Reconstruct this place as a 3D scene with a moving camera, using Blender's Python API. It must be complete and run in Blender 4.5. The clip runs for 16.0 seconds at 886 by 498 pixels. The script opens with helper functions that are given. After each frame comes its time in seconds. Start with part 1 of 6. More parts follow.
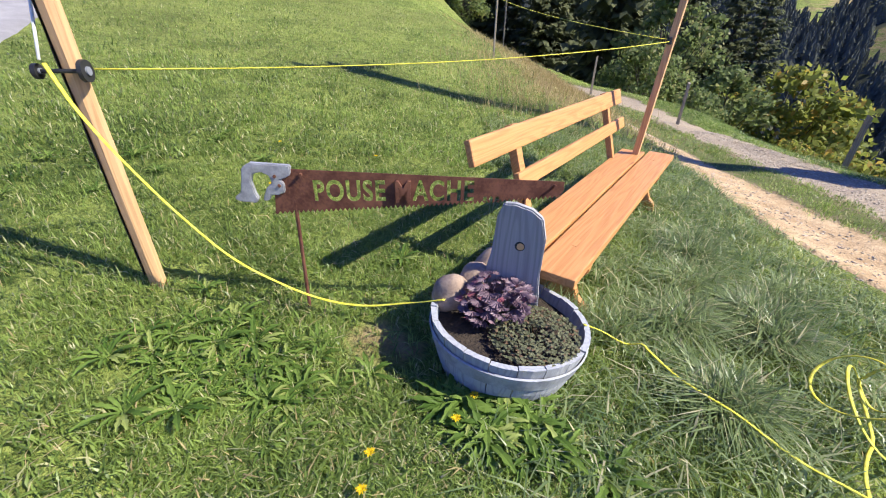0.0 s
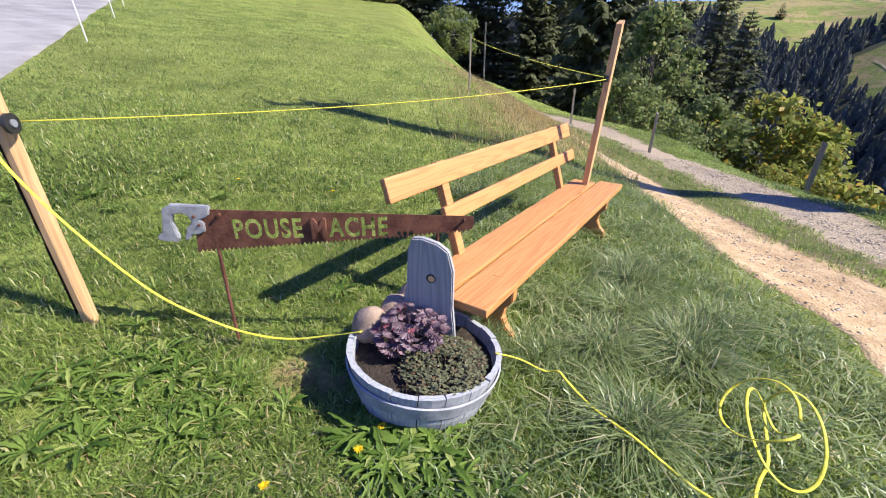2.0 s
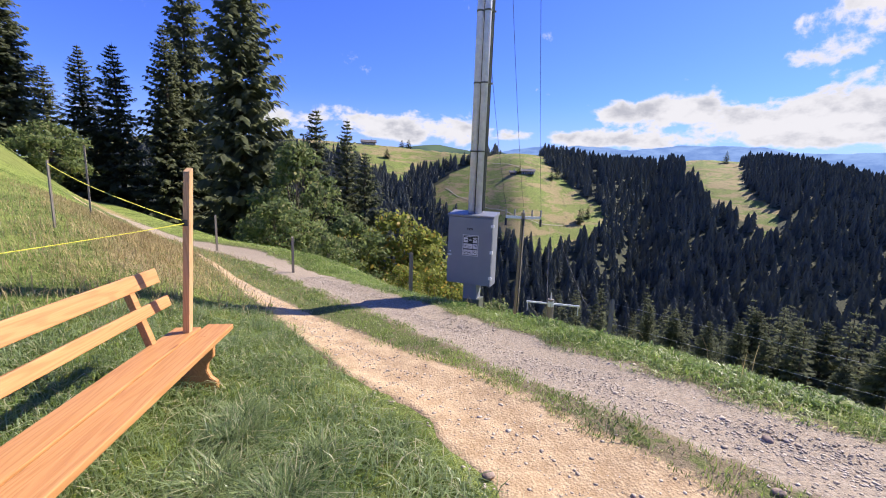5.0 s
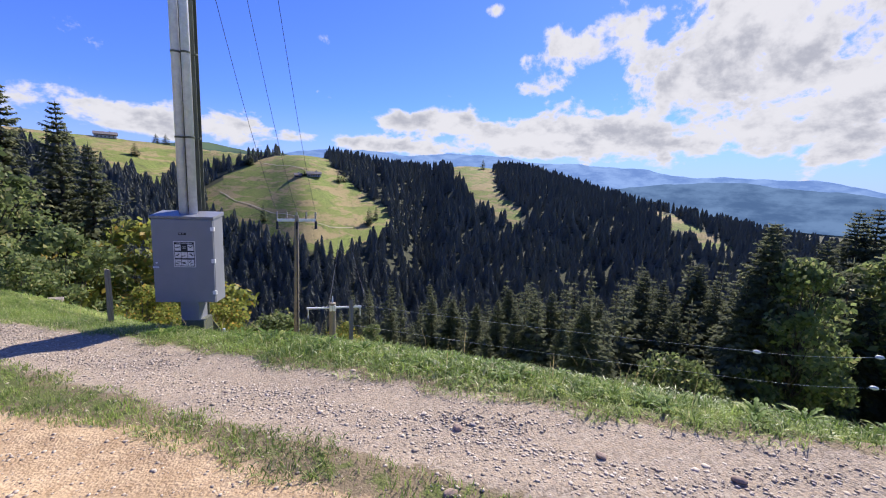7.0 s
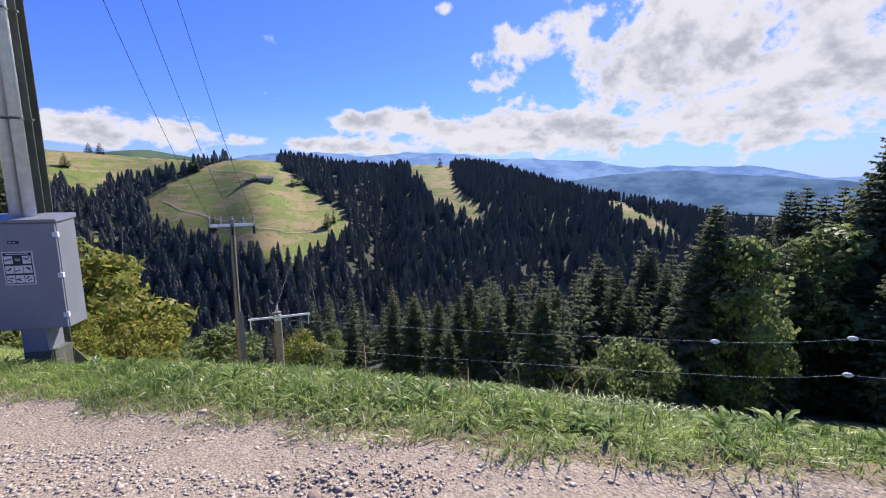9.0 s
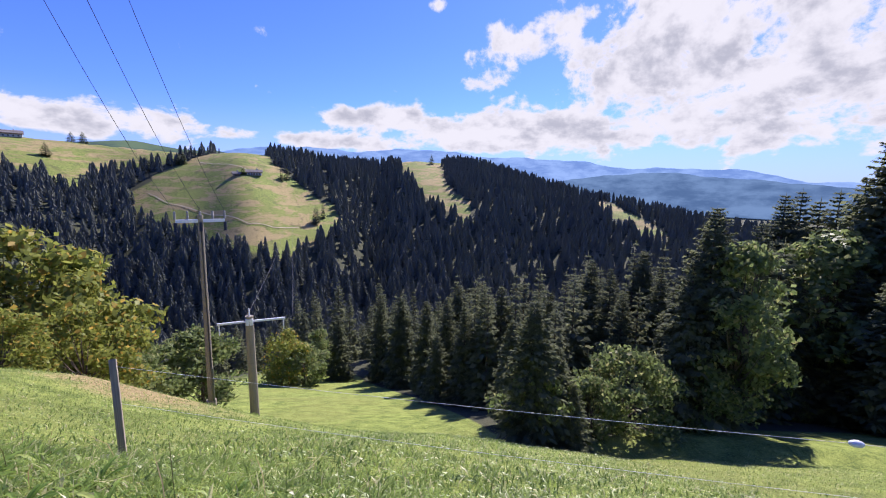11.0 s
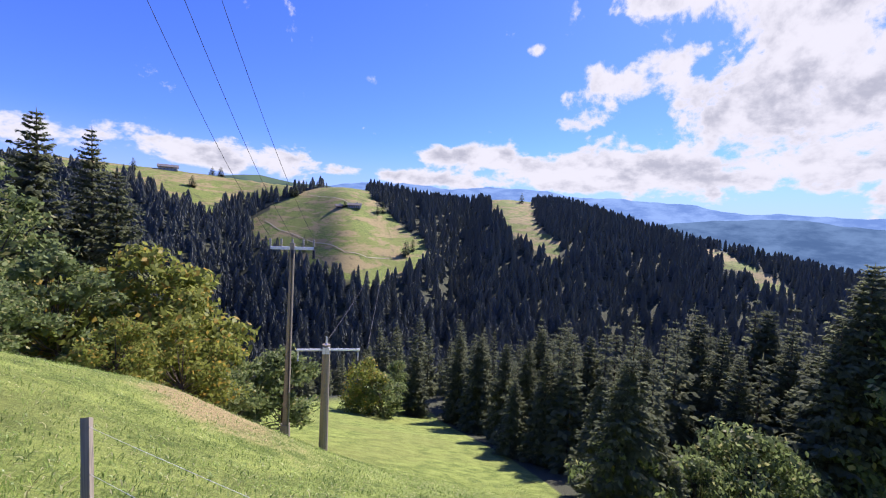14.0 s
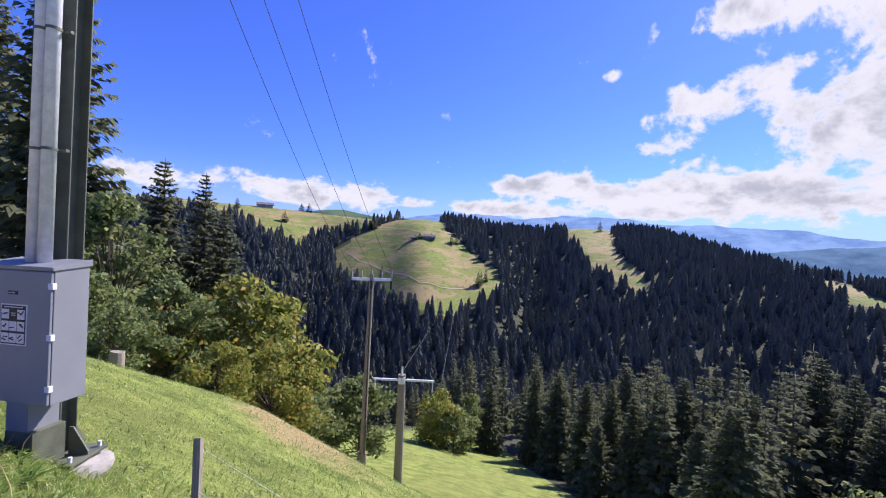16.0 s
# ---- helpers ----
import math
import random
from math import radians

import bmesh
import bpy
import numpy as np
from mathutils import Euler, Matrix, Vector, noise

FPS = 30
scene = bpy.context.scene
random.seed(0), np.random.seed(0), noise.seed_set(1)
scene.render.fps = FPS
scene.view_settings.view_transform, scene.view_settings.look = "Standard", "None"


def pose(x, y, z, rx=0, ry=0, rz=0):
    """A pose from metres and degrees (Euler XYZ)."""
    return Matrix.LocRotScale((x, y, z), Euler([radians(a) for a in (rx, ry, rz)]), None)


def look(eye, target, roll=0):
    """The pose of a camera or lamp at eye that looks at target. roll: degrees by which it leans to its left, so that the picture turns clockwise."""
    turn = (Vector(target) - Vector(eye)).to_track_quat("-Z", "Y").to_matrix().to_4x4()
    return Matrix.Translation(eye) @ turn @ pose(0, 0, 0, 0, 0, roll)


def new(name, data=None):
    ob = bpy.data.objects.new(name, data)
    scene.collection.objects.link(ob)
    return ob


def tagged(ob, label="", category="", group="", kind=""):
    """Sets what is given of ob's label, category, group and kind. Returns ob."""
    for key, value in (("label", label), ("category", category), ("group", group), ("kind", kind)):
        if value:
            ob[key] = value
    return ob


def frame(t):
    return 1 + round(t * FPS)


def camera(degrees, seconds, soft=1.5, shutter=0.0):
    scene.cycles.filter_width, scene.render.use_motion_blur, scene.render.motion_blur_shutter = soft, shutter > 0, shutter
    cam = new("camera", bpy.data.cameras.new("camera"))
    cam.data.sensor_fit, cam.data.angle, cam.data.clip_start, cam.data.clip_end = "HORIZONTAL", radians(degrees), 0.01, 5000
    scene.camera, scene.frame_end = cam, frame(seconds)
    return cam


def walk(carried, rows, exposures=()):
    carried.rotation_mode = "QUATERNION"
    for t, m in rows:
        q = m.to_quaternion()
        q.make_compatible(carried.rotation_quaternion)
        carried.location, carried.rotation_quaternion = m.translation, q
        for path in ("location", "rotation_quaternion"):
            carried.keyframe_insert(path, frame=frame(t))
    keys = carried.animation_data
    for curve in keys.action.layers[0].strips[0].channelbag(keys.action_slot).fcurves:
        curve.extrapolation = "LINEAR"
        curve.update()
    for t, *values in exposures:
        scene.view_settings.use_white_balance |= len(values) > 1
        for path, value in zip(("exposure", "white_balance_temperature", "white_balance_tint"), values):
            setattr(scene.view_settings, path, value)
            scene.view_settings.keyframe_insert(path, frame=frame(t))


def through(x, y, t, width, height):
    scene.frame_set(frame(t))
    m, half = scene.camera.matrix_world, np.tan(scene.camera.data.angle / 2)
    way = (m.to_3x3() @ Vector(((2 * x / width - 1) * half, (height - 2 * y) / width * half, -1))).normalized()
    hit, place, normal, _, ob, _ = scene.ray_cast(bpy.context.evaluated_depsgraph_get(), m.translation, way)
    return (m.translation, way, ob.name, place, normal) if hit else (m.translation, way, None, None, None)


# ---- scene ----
cam = camera(93.8, 16.0, soft=1.1)
PATH = [
    (0, (1.251, 1.828, 2.541), (0.637, 3.451, 1.547), 0.9),
    (0.5, (1.319, 1.848, 2.545), (0.682, 3.466, 1.558), 1.3),
    (1, (1.381, 1.872, 2.561), (0.712, 3.488, 1.591), 1.1),
    (1.5, (1.482, 1.887, 2.574), (0.796, 3.508, 1.624), 0.6),
    (2, (1.621, 1.905, 2.6), (0.994, 3.591, 1.726), -0.1),
    (2.5, (1.701, 1.906, 2.649), (1.151, 3.651, 1.84), -0.2),
    (3, (1.778, 1.896, 2.704), (1.285, 3.722, 2.052), -0.6),
    (3.5, (1.829, 1.937, 2.726), (1.554, 3.842, 2.181), 0.5),
    (4, (1.887, 2.068, 2.764), (1.937, 4.016, 2.314), 1.1),
    (4.5, (1.979, 2.126, 2.782), (2.401, 4.045, 2.411), 1.1),
    (5, (2.216, 2.06, 2.778), (2.986, 3.876, 2.447), 2.1),
    (5.2, (2.338, 2.027, 2.768), (3.225, 3.795, 2.47), 2.5),
    (7.3, (3.351, 2.06, 2.665), (4.941, 3.241, 2.382), 2.1),
    (7.5, (3.439, 2.038, 2.652), (5.05, 3.19, 2.374), 2.2),
    (8, (3.69, 2.074, 2.547), (5.335, 3.176, 2.269), 1.9),
    (8.5, (3.948, 2.101, 2.494), (5.601, 3.19, 2.209), 0.1),
    (9, (4.239, 2.129, 2.481), (5.89, 3.221, 2.195), -0.5),
    (9.2, (4.355, 2.157, 2.467), (6.004, 3.251, 2.183), -0.6),
    (11.3, (5.69, 2.868, 2.45), (7.368, 3.914, 2.15), 0.7),
    (11.5, (5.819, 2.897, 2.443), (7.499, 3.94, 2.143), 0.7),
    (12, (6.006, 2.925, 2.406), (7.71, 3.938, 2.138), 0.9),
    (12.5, (6.179, 2.946, 2.417), (7.903, 3.928, 2.164), 1.4),
    (13, (6.251, 2.996, 2.45), (7.958, 4.018, 2.242), 1.9),
    (13.5, (6.262, 3.094, 2.48), (7.824, 4.325, 2.265), 1.7),
    (14, (6.35, 3.195, 2.457), (7.782, 4.585, 2.323), 2.9),
    (14.5, (6.352, 3.231, 2.465), (7.663, 4.736, 2.345), 1.7),
    (15, (6.325, 3.233, 2.479), (7.575, 4.793, 2.407), 1.7),
    (15.5, (6.299, 3.213, 2.505), (7.499, 4.812, 2.487), 2.5),
    (16, (6.301, 3.208, 2.506), (7.465, 4.835, 2.502), 2.4),
]
walk(cam, [(t, look(eye, target, roll)) for t, eye, target, roll in PATH], [(0, 0.93, 6450, 9), (3, 0.91, 6500, 12), (5, 0.80, 6450, 15), (7.5, 0.68, 6300, 15), (9, 0.70, 6250, 17), (12, 0.82, 6200, 22), (16, 0.80, 6150, 21)])

# ---- sky and sun ----
SUN_AZ, SUN_EL = 83.0, 42.0


def direction(az, el):
    a, e = radians(az), radians(el)
    return Vector((math.sin(a) * math.cos(e), math.cos(a) * math.cos(e), math.sin(e)))


sun = new("sun", bpy.data.lights.new("sun", "SUN"))
sun.data.energy, sun.data.angle, sun.data.color = 5.0, radians(0.6), (1.0, 0.94, 0.84)
sun.matrix_world = look(direction(SUN_AZ, SUN_EL) * 100, (0, 0, 0))

world = bpy.data.worlds.new("sky")
scene.world = world
world.use_nodes = True


class Nodes:
    """Short notation for node trees."""

    def __init__(self, tree):
        self.tree = tree

    def add(self, kind, **values):
        n = self.tree.nodes.new(kind)
        for key, value in values.items():
            if key in ("blend_type", "data_type", "operation", "noise_dimensions", "attribute_name", "sky_type", "interpolation_type", "feature", "clamp", "mode", "distance", "vector_type", "wave_type", "bands_direction"):
                if key == "blend_type":
                    n.blend_type = value
                elif key == "data_type":
                    n.data_type = value
                elif key == "operation":
                    n.operation = value
                elif key == "attribute_name":
                    n.attribute_name = value
                elif key == "sky_type":
                    n.sky_type = value
                elif key == "interpolation_type":
                    n.interpolation_type = value
                elif key == "feature":
                    n.feature = value
                elif key == "clamp":
                    n.use_clamp = value
                elif key == "vector_type":
                    n.vector_type = value
                elif key == "bands_direction":
                    n.bands_direction = value
        return n

    def link(self, a, b):
        if hasattr(a, "is_output"):
            self.tree.links.new(a, b)
        else:
            b.default_value = a

    def math(self, op, a, b=0.0, c=0.0, clamp=False):
        n = self.add("ShaderNodeMath", operation=op, clamp=clamp)
        for k, value in enumerate((a, b, c)):
            self.link(value, n.inputs[k])
        return n.outputs[0]

    def ramp(self, value, low, high, to_low=0.0, to_high=1.0):
        n = self.add("ShaderNodeMapRange", interpolation_type="SMOOTHSTEP")
        for k, v in enumerate((value, low, high, to_low, to_high)):
            self.link(v, n.inputs[k])
        return n.outputs[0]

    def noise(self, vector, scale, detail=4.0, rough=0.6, distort=0.0):
        n = self.add("ShaderNodeTexNoise")
        if vector is not None:
            self.link(vector, n.inputs["Vector"])
        n.inputs["Scale"].default_value, n.inputs["Detail"].default_value = scale, detail
        n.inputs["Roughness"].default_value, n.inputs["Distortion"].default_value = rough, distort
        return n.outputs["Fac"]

    def mix(self, fac, a, b, blend="MIX"):
        n = self.add("ShaderNodeMix", data_type="RGBA", blend_type=blend)
        self.link(fac, n.inputs[0])
        self.link((*a, 1) if isinstance(a, tuple) and len(a) == 3 else a, n.inputs[6])
        self.link((*b, 1) if isinstance(b, tuple) and len(b) == 3 else b, n.inputs[7])
        return n.outputs[2]

    def scaled(self, vector, scale):
        n = self.add("ShaderNodeMapping")
        self.link(vector, n.inputs["Vector"])
        n.inputs["Scale"].default_value = scale
        return n.outputs[0]


def build_sky():
    w = Nodes(world.node_tree)
    w.tree.nodes.clear()
    sky = w.add("ShaderNodeTexSky", sky_type="NISHITA")
    sky.sun_disc, sky.sun_elevation, sky.sun_rotation = False, radians(SUN_EL), radians(SUN_AZ)
    sky.altitude, sky.air_density, sky.dust_density, sky.ozone_density = 900, 1.0, 0.35, 2.0
    co = w.add("ShaderNodeTexCoord").outputs["Generated"]
    blue = w.mix(0.85, sky.outputs[0], (0.43, 0.70, 1.86), "MULTIPLY")
    xyz = w.add("ShaderNodeSeparateXYZ")
    w.link(co, xyz.inputs[0])
    x, y, z = xyz.outputs
    az = w.math("MULTIPLY", w.math("ARCTAN2", x, y), 57.29578)
    el = w.math("MULTIPLY", w.math("ARCSINE", z), 57.29578)
    blue = w.mix(w.ramp(el, -1.0, 11.0, 0.75, 0.0), blue, (3.6, 4.6, 6.2))
    plane = w.add("ShaderNodeCombineXYZ")
    w.link(w.math("DIVIDE", az, 13.0), plane.inputs[0])
    w.link(w.math("DIVIDE", el, w.math("ADD", 5.5, w.math("MULTIPLY", w.math("MAXIMUM", el, 0.0), 0.16))), plane.inputs[1])
    puff = w.noise(plane.outputs[0], 1.75, 10, 0.6, 0.25)
    fine = w.noise(plane.outputs[0], 5.0, 6, 0.6)
    dens = w.math("ADD", w.math("MULTIPLY", puff, 0.72), w.math("MULTIPLY", fine, 0.28))
    # cloud banks: azimuth, elevation, half widths, weight
    bias = -0.13
    for a0, e0, wa, we, amount in CLOUDS:
        da = w.math("DIVIDE", w.math("SUBTRACT", az, a0), wa)
        de = w.math("DIVIDE", w.math("SUBTRACT", el, e0), we)
        d2 = w.math("ADD", w.math("MULTIPLY", da, da), w.math("MULTIPLY", de, de))
        g = w.math("MULTIPLY", w.math("POWER", 2.71828, w.math("MULTIPLY", d2, -1.0)), amount)
        bias = w.math("ADD", bias, g)
    dens = w.math("ADD", dens, bias)
    cover = w.math("MULTIPLY", w.ramp(dens, 0.475, 0.565), w.ramp(el, -2.0, 1.0))
    thick = w.ramp(dens, 0.52, 0.68)
    shade = w.math("MULTIPLY", thick, w.ramp(w.noise(plane.outputs[0], 2.4, 5, 0.6), 0.40, 0.62))
    cloud = w.mix(shade, (6.6, 6.65, 6.8), (3.9, 4.05, 4.5))
    color = w.mix(cover, blue, cloud)
    bg = w.add("ShaderNodeBackground")
    w.link(color, bg.inputs[0])
    bg.inputs[1].default_value = 0.076
    out = w.add("ShaderNodeOutputWorld")
    w.link(bg.outputs[0], out.inputs[0])


CLOUDS = [
    (84, 21, 13, 7, 0.24),
    (90, 10, 22, 5.5, 0.26),
    (100, 22, 8, 6, 0.20),
    (70, 8, 8, 2.5, 0.20),
    (50, 8.6, 8, 1.6, 0.27),
    (62, 7.0, 7, 1.6, 0.20),
    (46, 5.6, 15, 1.3, 0.26),
    (20, 6.4, 9, 1.8, 0.26),
    (2, 7, 12, 2.0, 0.20),
    (57, 22, 1.6, 1.3, 0.22),
    (66, 18, 3.0, 2.0, 0.20),
    (70, 26, 8, 2.2, 0.20),
    (118, 14, 14, 12, 0.22),
    (-60, 6, 25, 3, 0.15),
]
build_sky()


# ---- materials ----
def material(name):
    m = bpy.data.materials.new(name)
    m.use_nodes = True
    n = Nodes(m.node_tree)
    return m, n, m.node_tree.nodes["Principled BSDF"]


def coords(n):
    return n.add("ShaderNodeTexCoord").outputs["Object"]


def bump(n, b, height, strength, dist=0.01):
    node = n.add("ShaderNodeBump")
    node.inputs["Strength"].default_value, node.inputs["Distance"].default_value = strength, dist
    n.link(height, node.inputs["Height"])
    n.link(node.outputs[0], b.inputs["Normal"])


def surface(name, dark, light, scale=8.0, rough=0.7, metal=0.0, bumps=0.3, dist=0.005, stretch=(1, 1, 1), fine=60.0, spec=0.4):
    """Two-scale varied surface: broad patches between two colours, fine grain in the relief."""
    m, n, b = material(name)
    co = n.scaled(coords(n), stretch)
    broad = n.noise(co, scale, 5, 0.6)
    grain = n.noise(co, fine, 4, 0.65)
    fac = n.ramp(n.math("ADD", n.math("MULTIPLY", broad, 0.65), n.math("MULTIPLY", grain, 0.35)), 0.36, 0.64)
    n.link(n.mix(fac, dark, light), b.inputs["Base Color"])
    n.link(n.ramp(grain, 0.3, 0.7, rough - 0.08, min(1.0, rough + 0.1)), b.inputs["Roughness"])
    b.inputs["Metallic"].default_value = metal
    b.inputs["Specular IOR Level"].default_value = spec
    bump(n, b, grain, bumps, dist)
    return m


def leafy(name, dark, light, tip=None, rough=0.55, through=0.35, scale=0.8, spec=0.14):
    """Leaves, needles and blades: colour varies from piece to piece and in patches, light shines through."""
    m, n, b = material(name)
    rnd = n.add("ShaderNodeNewGeometry").outputs["Random Per Island"]
    patch = n.noise(coords(n), scale, 3, 0.6)
    fac = n.math("ADD", n.math("MULTIPLY", rnd, 0.6), n.ramp(patch, 0.3, 0.7, 0.0, 0.4), clamp=True)
    col = n.mix(fac, dark, light)
    if tip:
        col = n.mix(n.ramp(rnd, 0.86, 0.93), col, tip)
    n.link(col, b.inputs["Base Color"])
    b.inputs["Roughness"].default_value = rough
    b.inputs["Specular IOR Level"].default_value = spec
    tr = n.add("ShaderNodeBsdfTranslucent")
    n.link(col, tr.inputs[0])
    mixer = n.add("ShaderNodeMixShader")
    mixer.inputs[0].default_value = through
    n.link(b.outputs[0], mixer.inputs[1])
    n.link(tr.outputs[0], mixer.inputs[2])
    n.link(mixer.outputs[0], n.tree.nodes["Material Output"].inputs[0])
    return m


def plank(name, dark, light, knot, scale=1.0, rough=0.5):
    """Sawn wood with the grain along the object's x axis."""
    m, n, b = material(name)
    co = coords(n)
    rnd = n.add("ShaderNodeObjectInfo").outputs["Random"]
    off = n.add("ShaderNodeVectorMath", operation="ADD")
    n.link(co, off.inputs[0])
    comb = n.add("ShaderNodeCombineXYZ")
    for k in range(3):
        n.link(n.math("MULTIPLY", rnd, 7.0 + 3 * k), comb.inputs[k])
    n.link(comb.outputs[0], off.inputs[1])
    co = off.outputs[0]
    warp = n.noise(n.scaled(co, (0.35, 5, 5)), 1.3 * scale, 2, 0.5)
    rings = n.math("SINE", n.math("MULTIPLY", warp, 95.0))
    fibre = n.noise(n.scaled(co, (2.5, 90, 90)), 1.5 * scale, 4, 0.6)
    fac = n.math("ADD", n.ramp(rings, -0.4, 1.0, 0.0, 0.32), n.math("MULTIPLY", fibre, 0.6), clamp=True)
    col = n.mix(fac, light, dark)
    spot = n.noise(n.scaled(co, (1.2, 6, 6)), 1.6, 2, 0.4)
    col = n.mix(n.ramp(spot, 0.70, 0.76, 0.0, 0.8), col, knot)
    n.link(col, b.inputs["Base Color"])
    n.link(n.ramp(fibre, 0.3, 0.7, rough - 0.07, rough + 0.12), b.inputs["Roughness"])
    bump(n, b, n.math("ADD", fac, fibre), 0.35, 0.002)
    return m


WOOD = plank("oiled larch", (0.36, 0.148, 0.046), (0.62, 0.305, 0.110), (0.20, 0.072, 0.026))
POST_WOOD = plank("peeled pole", (0.42, 0.23, 0.10), (0.66, 0.42, 0.21), (0.24, 0.12, 0.05), rough=0.6)
GREY_WOOD = plank("weathered board", (0.20, 0.20, 0.205), (0.38, 0.375, 0.38), (0.10, 0.10, 0.10), rough=0.8)
FENCE_WOOD = plank("old fence wood", (0.15, 0.125, 0.095), (0.31, 0.265, 0.205), (0.08, 0.07, 0.06), rough=0.85)
BARK = surface("bark", (0.05, 0.036, 0.026), (0.14, 0.11, 0.085), 6, 0.9, bumps=0.8, dist=0.03, stretch=(1, 1, 0.3), fine=30)
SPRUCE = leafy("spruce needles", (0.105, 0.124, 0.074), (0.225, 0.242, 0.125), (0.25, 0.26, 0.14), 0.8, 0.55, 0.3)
# Pale, greyish needle colour with the distance haze painted into it.
HAZED_SPRUCE = leafy("hazed far spruce needles", (0.145, 0.160, 0.148), (0.200, 0.215, 0.178), None, 0.9, 0.5, 0.02)
LEAF = leafy("broad leaves", (0.11, 0.155, 0.050), (0.27, 0.320, 0.125), (0.36, 0.35, 0.15), 0.5, 0.5, 0.5)
AUTUMN = leafy("autumn leaves", (0.15, 0.19, 0.036), (0.35, 0.36, 0.085), (0.46, 0.32, 0.07), 0.5, 0.5, 0.5)
BOX_PAINT = surface("grey cabinet paint", (0.205, 0.215, 0.235), (0.235, 0.245, 0.265), 2.5, 0.42, bumps=0.03, dist=0.001, fine=220)
GALV = surface("galvanised steel", (0.58, 0.60, 0.64), (0.72, 0.74, 0.78), 14, 0.4, 0.1, 0.05, 0.001, fine=70)
CAST = surface("dull cast aluminium", (0.27, 0.27, 0.29), (0.42, 0.42, 0.44), 25, 0.5, 0.3, 0.2, 0.001, fine=120)
MAST_PAINT = surface("olive painted steel", (0.085, 0.092, 0.065), (0.13, 0.14, 0.10), 5, 0.55, bumps=0.1, dist=0.001)
CONCRETE = surface("concrete", (0.22, 0.205, 0.18), (0.37, 0.345, 0.31), 5, 0.9, bumps=0.6, dist=0.006, fine=80)
STONE = surface("field stone", (0.24, 0.17, 0.125), (0.38, 0.285, 0.215), 9, 0.85, bumps=0.5, dist=0.006, fine=70)
BLACK = surface("black plastic", (0.012, 0.012, 0.013), (0.03, 0.03, 0.03), 12, 0.45, bumps=0.05)
CABLE = surface("dark cable", (0.02, 0.02, 0.022), (0.05, 0.05, 0.055), 5, 0.6, bumps=0.0)
STRAP = surface("yellow webbing", (0.56, 0.50, 0.03), (0.74, 0.68, 0.09), 40, 0.7, bumps=0.4, dist=0.001, fine=400)
WHITE = surface("white plastic", (0.62, 0.62, 0.60), (0.80, 0.80, 0.78), 20, 0.5, bumps=0.05)
RUST = surface("rusted saw steel", (0.085, 0.030, 0.020), (0.20, 0.085, 0.052), 11, 0.8, 0.25, 0.5, 0.001, fine=90)
SOIL = surface("dark soil", (0.022, 0.016, 0.011), (0.06, 0.043, 0.03), 18, 0.95, bumps=1.0, dist=0.015, fine=60)
PAINT_WHITE = surface("white print", (0.60, 0.57, 0.55), (0.75, 0.72, 0.70), 30, 0.5, bumps=0.0)


def ground_material():
    m, n, b = material("meadow turf")
    co = coords(n)
    att = n.add("ShaderNodeAttribute", attribute_name="zone")
    sep = n.add("ShaderNodeSeparateColor")
    n.link(att.outputs["Color"], sep.inputs[0])
    dry, wood, lush = sep.outputs
    big = n.noise(co, 0.09, 4, 0.6)
    mid = n.noise(co, 0.9, 5, 0.65)
    small = n.noise(co, 9.0, 6, 0.7)
    blade = n.noise(co, 42.0, 4, 0.75)
    fac = n.math("ADD", n.math("MULTIPLY", mid, 0.32), n.math("ADD", n.math("MULTIPLY", small, 0.33), n.math("MULTIPLY", blade, 0.35)))
    green = n.mix(n.ramp(fac, 0.40, 0.60), (0.056, 0.090, 0.016), (0.300, 0.352, 0.085))
    green = n.mix(n.ramp(big, 0.4, 0.66, 0.0, 0.55), green, (0.20, 0.21, 0.06))
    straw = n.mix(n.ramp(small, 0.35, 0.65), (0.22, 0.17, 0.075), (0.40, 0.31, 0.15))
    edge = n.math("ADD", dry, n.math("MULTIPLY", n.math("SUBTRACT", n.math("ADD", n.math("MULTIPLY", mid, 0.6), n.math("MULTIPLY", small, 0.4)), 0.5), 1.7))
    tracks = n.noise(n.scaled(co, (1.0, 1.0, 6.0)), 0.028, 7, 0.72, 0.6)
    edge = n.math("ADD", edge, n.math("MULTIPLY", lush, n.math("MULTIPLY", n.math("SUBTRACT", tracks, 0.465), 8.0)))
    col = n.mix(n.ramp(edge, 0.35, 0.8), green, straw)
    clump = n.ramp(n.noise(co, 0.13, 5, 0.7), 0.54, 0.66)
    col = n.mix(n.math("MULTIPLY", n.math("MULTIPLY", clump, lush), 0.6), col, (0.085, 0.075, 0.040))
    col = n.mix(n.ramp(wood, 0.3, 0.7), col, n.mix(small, (0.040, 0.045, 0.028), (0.085, 0.085, 0.052)))
    col = n.mix(n.math("MULTIPLY", lush, 0.12), col, (0.07, 0.09, 0.03))
    n.link(col, b.inputs["Base Color"])
    b.inputs["Roughness"].default_value = 0.9
    b.inputs["Specular IOR Level"].default_value = 0.15
    bump(n, b, n.math("ADD", n.math("MULTIPLY", small, 1.0), n.math("MULTIPLY", blade, 0.5)), 1.0, 0.06)
    return m


